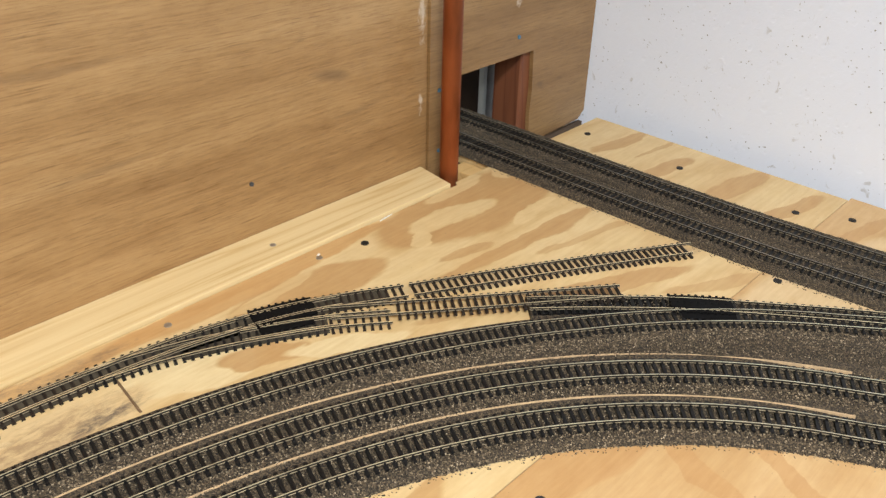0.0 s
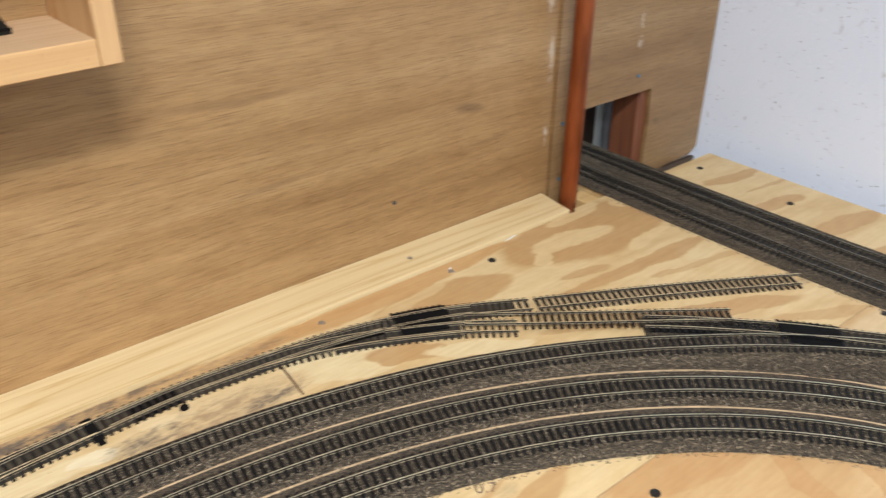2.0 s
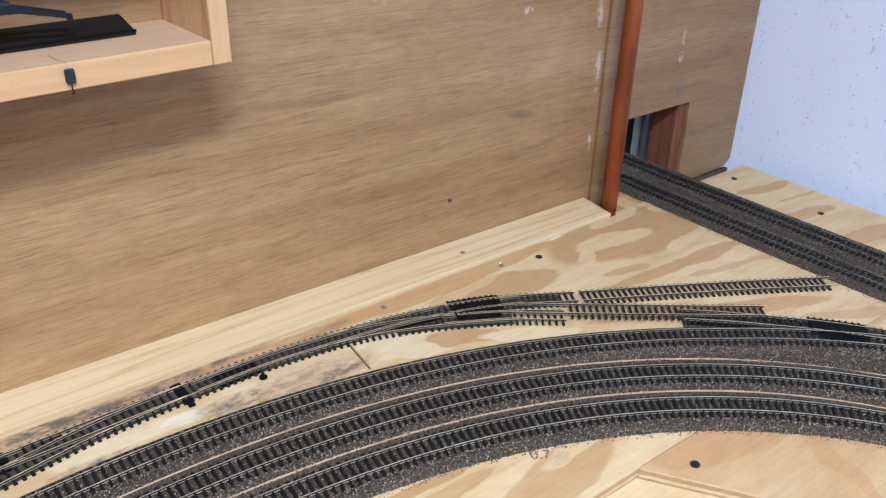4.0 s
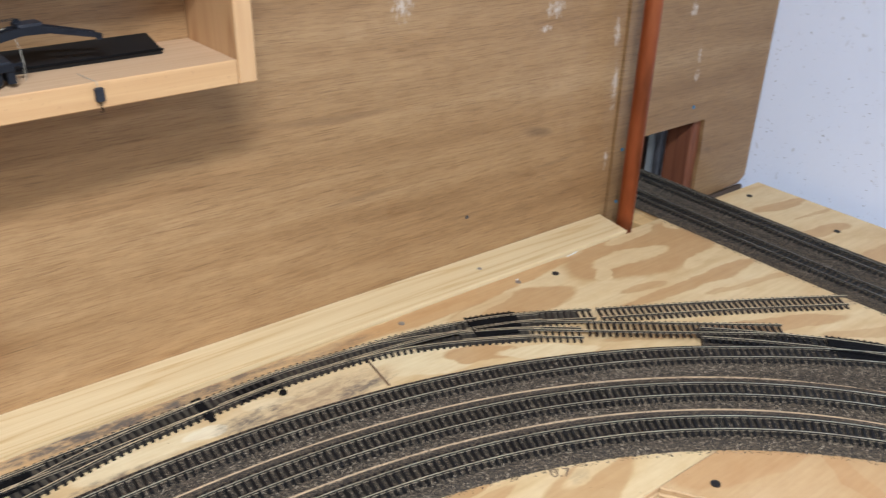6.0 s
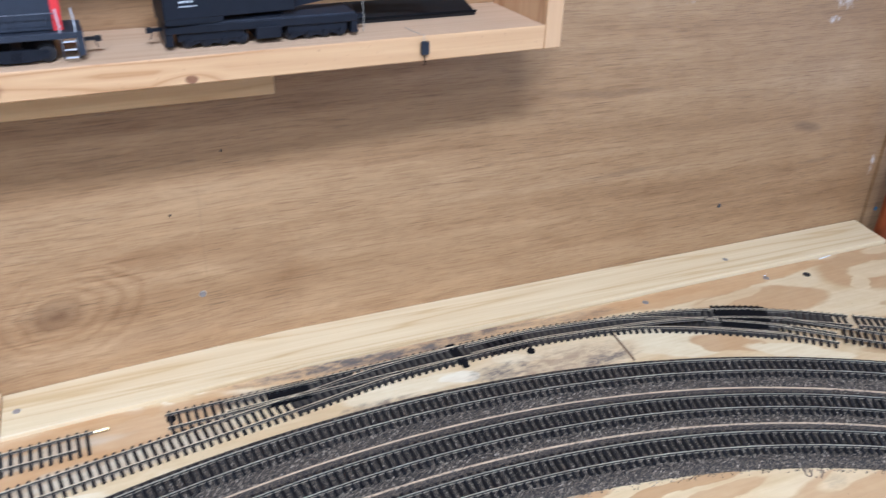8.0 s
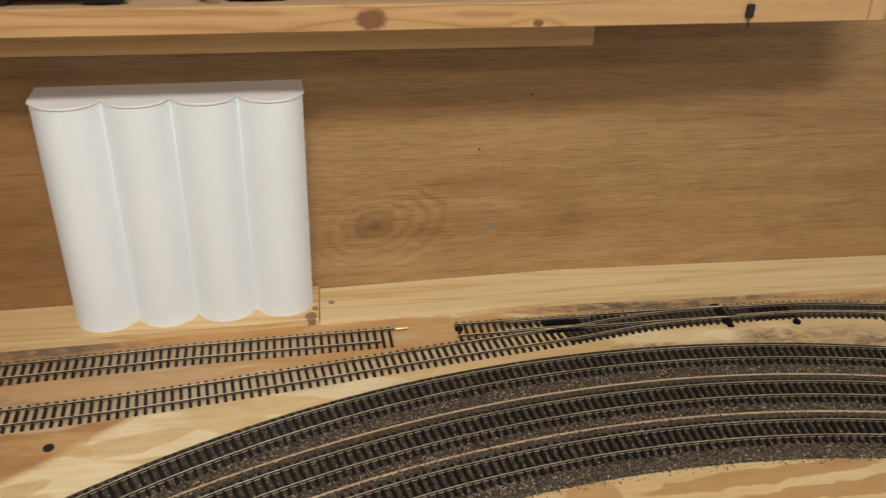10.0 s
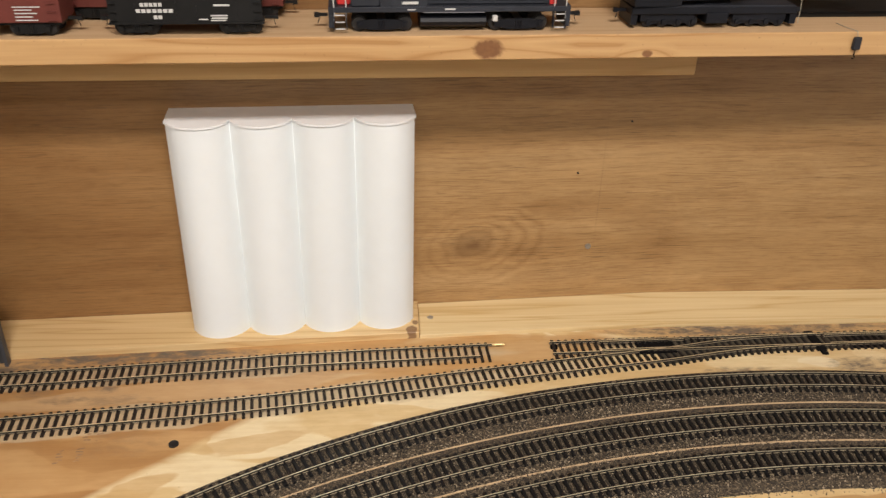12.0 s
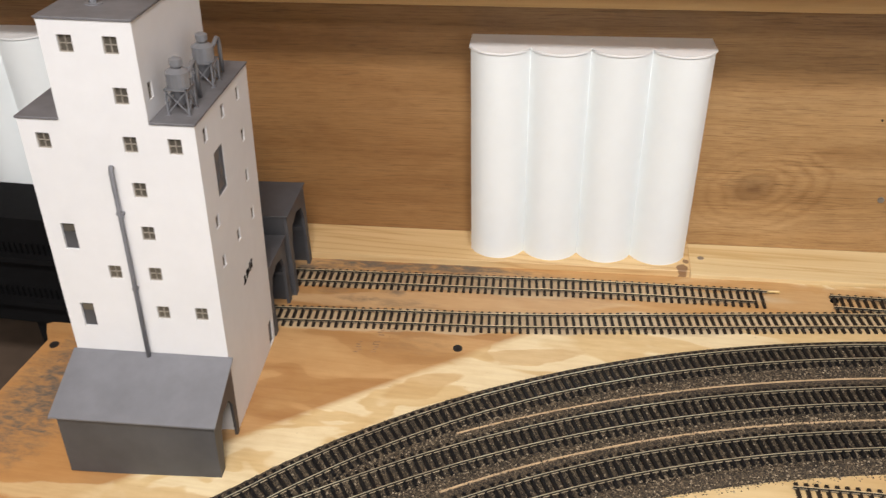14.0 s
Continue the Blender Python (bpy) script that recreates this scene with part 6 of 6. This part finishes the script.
tube(bm, [(0, -0.002, 0.0058), (0, -0.002, 0.001), (0.0011, -0.002, -0.0008), (0.0004, -0.002, -0.0020), (-0.0010, -0.002, -0.0014)], 0.0005, 6)
part("hook", bm, BLACKP, hk)
bm = bmesh.new()
tube(bm, [(0, -0.0014, 0.0150), (-0.0005, -0.0006, 0.0196), (-0.003, 0.012, 0.0196), (-0.004, 0.026, 0.0196)], 0.0003, 5)
part("thread", bm, THREAD, hk)
fp = thing("flat_deck", "black plastic flatcar deck lying on the shelf", "flatcar deck", on_shelf(0.165, 0.048) @ pose(0, 0, 0, 14, 0, 0))
part("plate", boxes((0, 0.112, 0, 0.032, 0, 0.003), bevel=0.0004), CARBLK, fp)
part("edge", boxes((0, 0.112, -0.0006, 0.0008, 0.003, 0.0045)), BLACKP, fp)
diesel(on_shelf(0.536, 0.0075), "dark grey model diesel locomotive with red ends and white steps")
hopper_car(on_shelf(0.690, 0.0045), 0.108, "black model hopper car with white lettering")
box_car(on_shelf(0.875, 0.0045), 0.152, OXIDE, "oxide red model boxcar with white lettering")
box_car(on_shelf(0.735, 0.052), 0.165, OXIDE, "oxide red model boxcar standing in the back row", False)

# ---- unseen ceiling fixtures, added round the lamps ----
for lx, ly, ll, ld, lw in LAMPS:
    t = thing("unseen_ceiling_light", "white ceiling fixture, out of view, added round a lamp", "ceiling light", pose(lx, ly, CEIL))
    part("housing", boxes((-ll / 2 - 0.03, ll / 2 + 0.03, -ld / 2 - 0.012, ld / 2 + 0.012, -0.055, -0.0005), bevel=0.004), CEILM, t)
    part("diffuser", boxes((-ll / 2, ll / 2, -ld / 2, ld / 2, -0.061, -0.0552)), DIFFUSER_GLOW, t)


# ---- loose ballast ----
def stones(name, path, left, right, count, label, zbase=BEDZ, avoid=True, mat=None):
    """Small crushed stones strewn over a roadbed, all in one mesh."""
    rng = np.random.default_rng(len(path) + count)
    pts = np.array([(p.x, p.y) for p in path])
    d = np.gradient(pts, axis=0)
    d /= np.linalg.norm(d, axis=1)[:, None]
    nrm = np.stack((-d[:, 1], d[:, 0]), 1)
    s = rng.uniform(0, len(pts) - 1.001, count)
    i = s.astype(int)
    f = (s - i)[:, None]
    c = pts[i] * (1 - f) + pts[i + 1] * f
    u = rng.uniform(right, left, count)
    if avoid:
        keep = (np.abs(u) > 0.0125) | (rng.random(count) < 0.62)
        c, u, i = c[keep], u[keep], i[keep]
    n = len(u)
    c = c + nrm[i] * u[:, None]
    edge = np.minimum(left - u, u - right)
    z = np.where(edge < 0.008, zbase * np.clip(edge / 0.008, 0.0, 1.0), zbase)
    inner = np.abs(u) < 0.0125
    size = rng.uniform(0.00036, 0.00098, n) * np.where(inner, 0.85, 1.0)
    base = np.array([(1, 0, 0), (0, 1, 0), (-1, 0, 0), (0, -1, 0), (0, 0, 1), (0, 0, -1)], float)
    v = base[None] * size[:, None, None] * rng.uniform(0.6, 1.4, (n, 6, 1))
    a = rng.uniform(0, 6.28, n)
    ca, sa = np.cos(a)[:, None], np.sin(a)[:, None]
    x, y = v[..., 0] * ca - v[..., 1] * sa, v[..., 0] * sa + v[..., 1] * ca
    v = np.stack((x + c[:, None, 0], y + c[:, None, 1], v[..., 2] + z[:, None] + 0.0002), -1).reshape(-1, 3)
    tri = np.array([(0, 1, 4), (1, 2, 4), (2, 3, 4), (3, 0, 4), (1, 0, 5), (2, 1, 5), (3, 2, 5), (0, 3, 5)])
    faces = (tri[None] + 6 * np.arange(n)[:, None, None]).reshape(-1, 3)
    me = bpy.data.meshes.new(name)
    me.vertices.add(len(v))
    me.vertices.foreach_set("co", v.ravel())
    me.loops.add(faces.size)
    me.loops.foreach_set("vertex_index", faces.ravel().astype(np.int32))
    me.polygons.add(len(faces))
    me.polygons.foreach_set("loop_start", np.arange(0, faces.size, 3, dtype=np.int32))
    me.update(calc_edges=True)
    me.materials.append(mat or BALLAST)
    return tagged(new(name, me), label, "ballast", kind="stuff")


stones("ballast", C1, 0.0230, -0.036, 48000, "loose grey-brown ballast stones on the outer curve")
stones("ballast", GAP, 0.020, -0.020, 7000, "loose grey-brown ballast stones where the curves part", avoid=False)
stones("ballast", T, 0.0200, -0.012, 4200, "loose dark ballast stones beside the turnout leg")
stones("ballast", C2, 0.0215, -0.034, 42000, "loose grey-brown ballast stones on the middle curve")
stones("ballast", C3, 0.0215, -0.0265, 38000, "loose grey-brown ballast stones on the inner curve")
stones("ballast", D1[:110], 0.0275, -0.032, 18000, "loose dark ballast stones along the straight track", mat=BALLAST_DARK)
stones("ballast", D2[:110], 0.033, -0.031, 16000, "loose dark ballast stones along the straight track by the wall", mat=BALLAST_DARK)
stones("ballast", offset(C2, 0.0222), 0.0035, -0.0035, 2600, "stones strewn over the cork edge of the middle curve", zbase=0.0062, avoid=False)
stones("ballast", offset(C3, 0.0222), 0.0035, -0.0035, 2600, "stones strewn over the cork edge of the inner curve", zbase=0.0062, avoid=False)
stones("ballast", offset(C3, -0.0275), 0.0025, -0.0035, 900, "stones spilt on the plywood inside the inner curve", zbase=0.0003, avoid=False)
stones("ballast", offset(D1[:110], 0.0290), 0.0040, -0.0035, 450, "stones spilt on the plywood beside the straight track", zbase=0.0003, avoid=False, mat=BALLAST_DARK)
stones("ballast", offset(D2[:110], -0.0325), 0.0035, -0.0040, 450, "stones spilt on the plywood by the masonry wall", zbase=0.0003, avoid=False, mat=BALLAST_DARK)
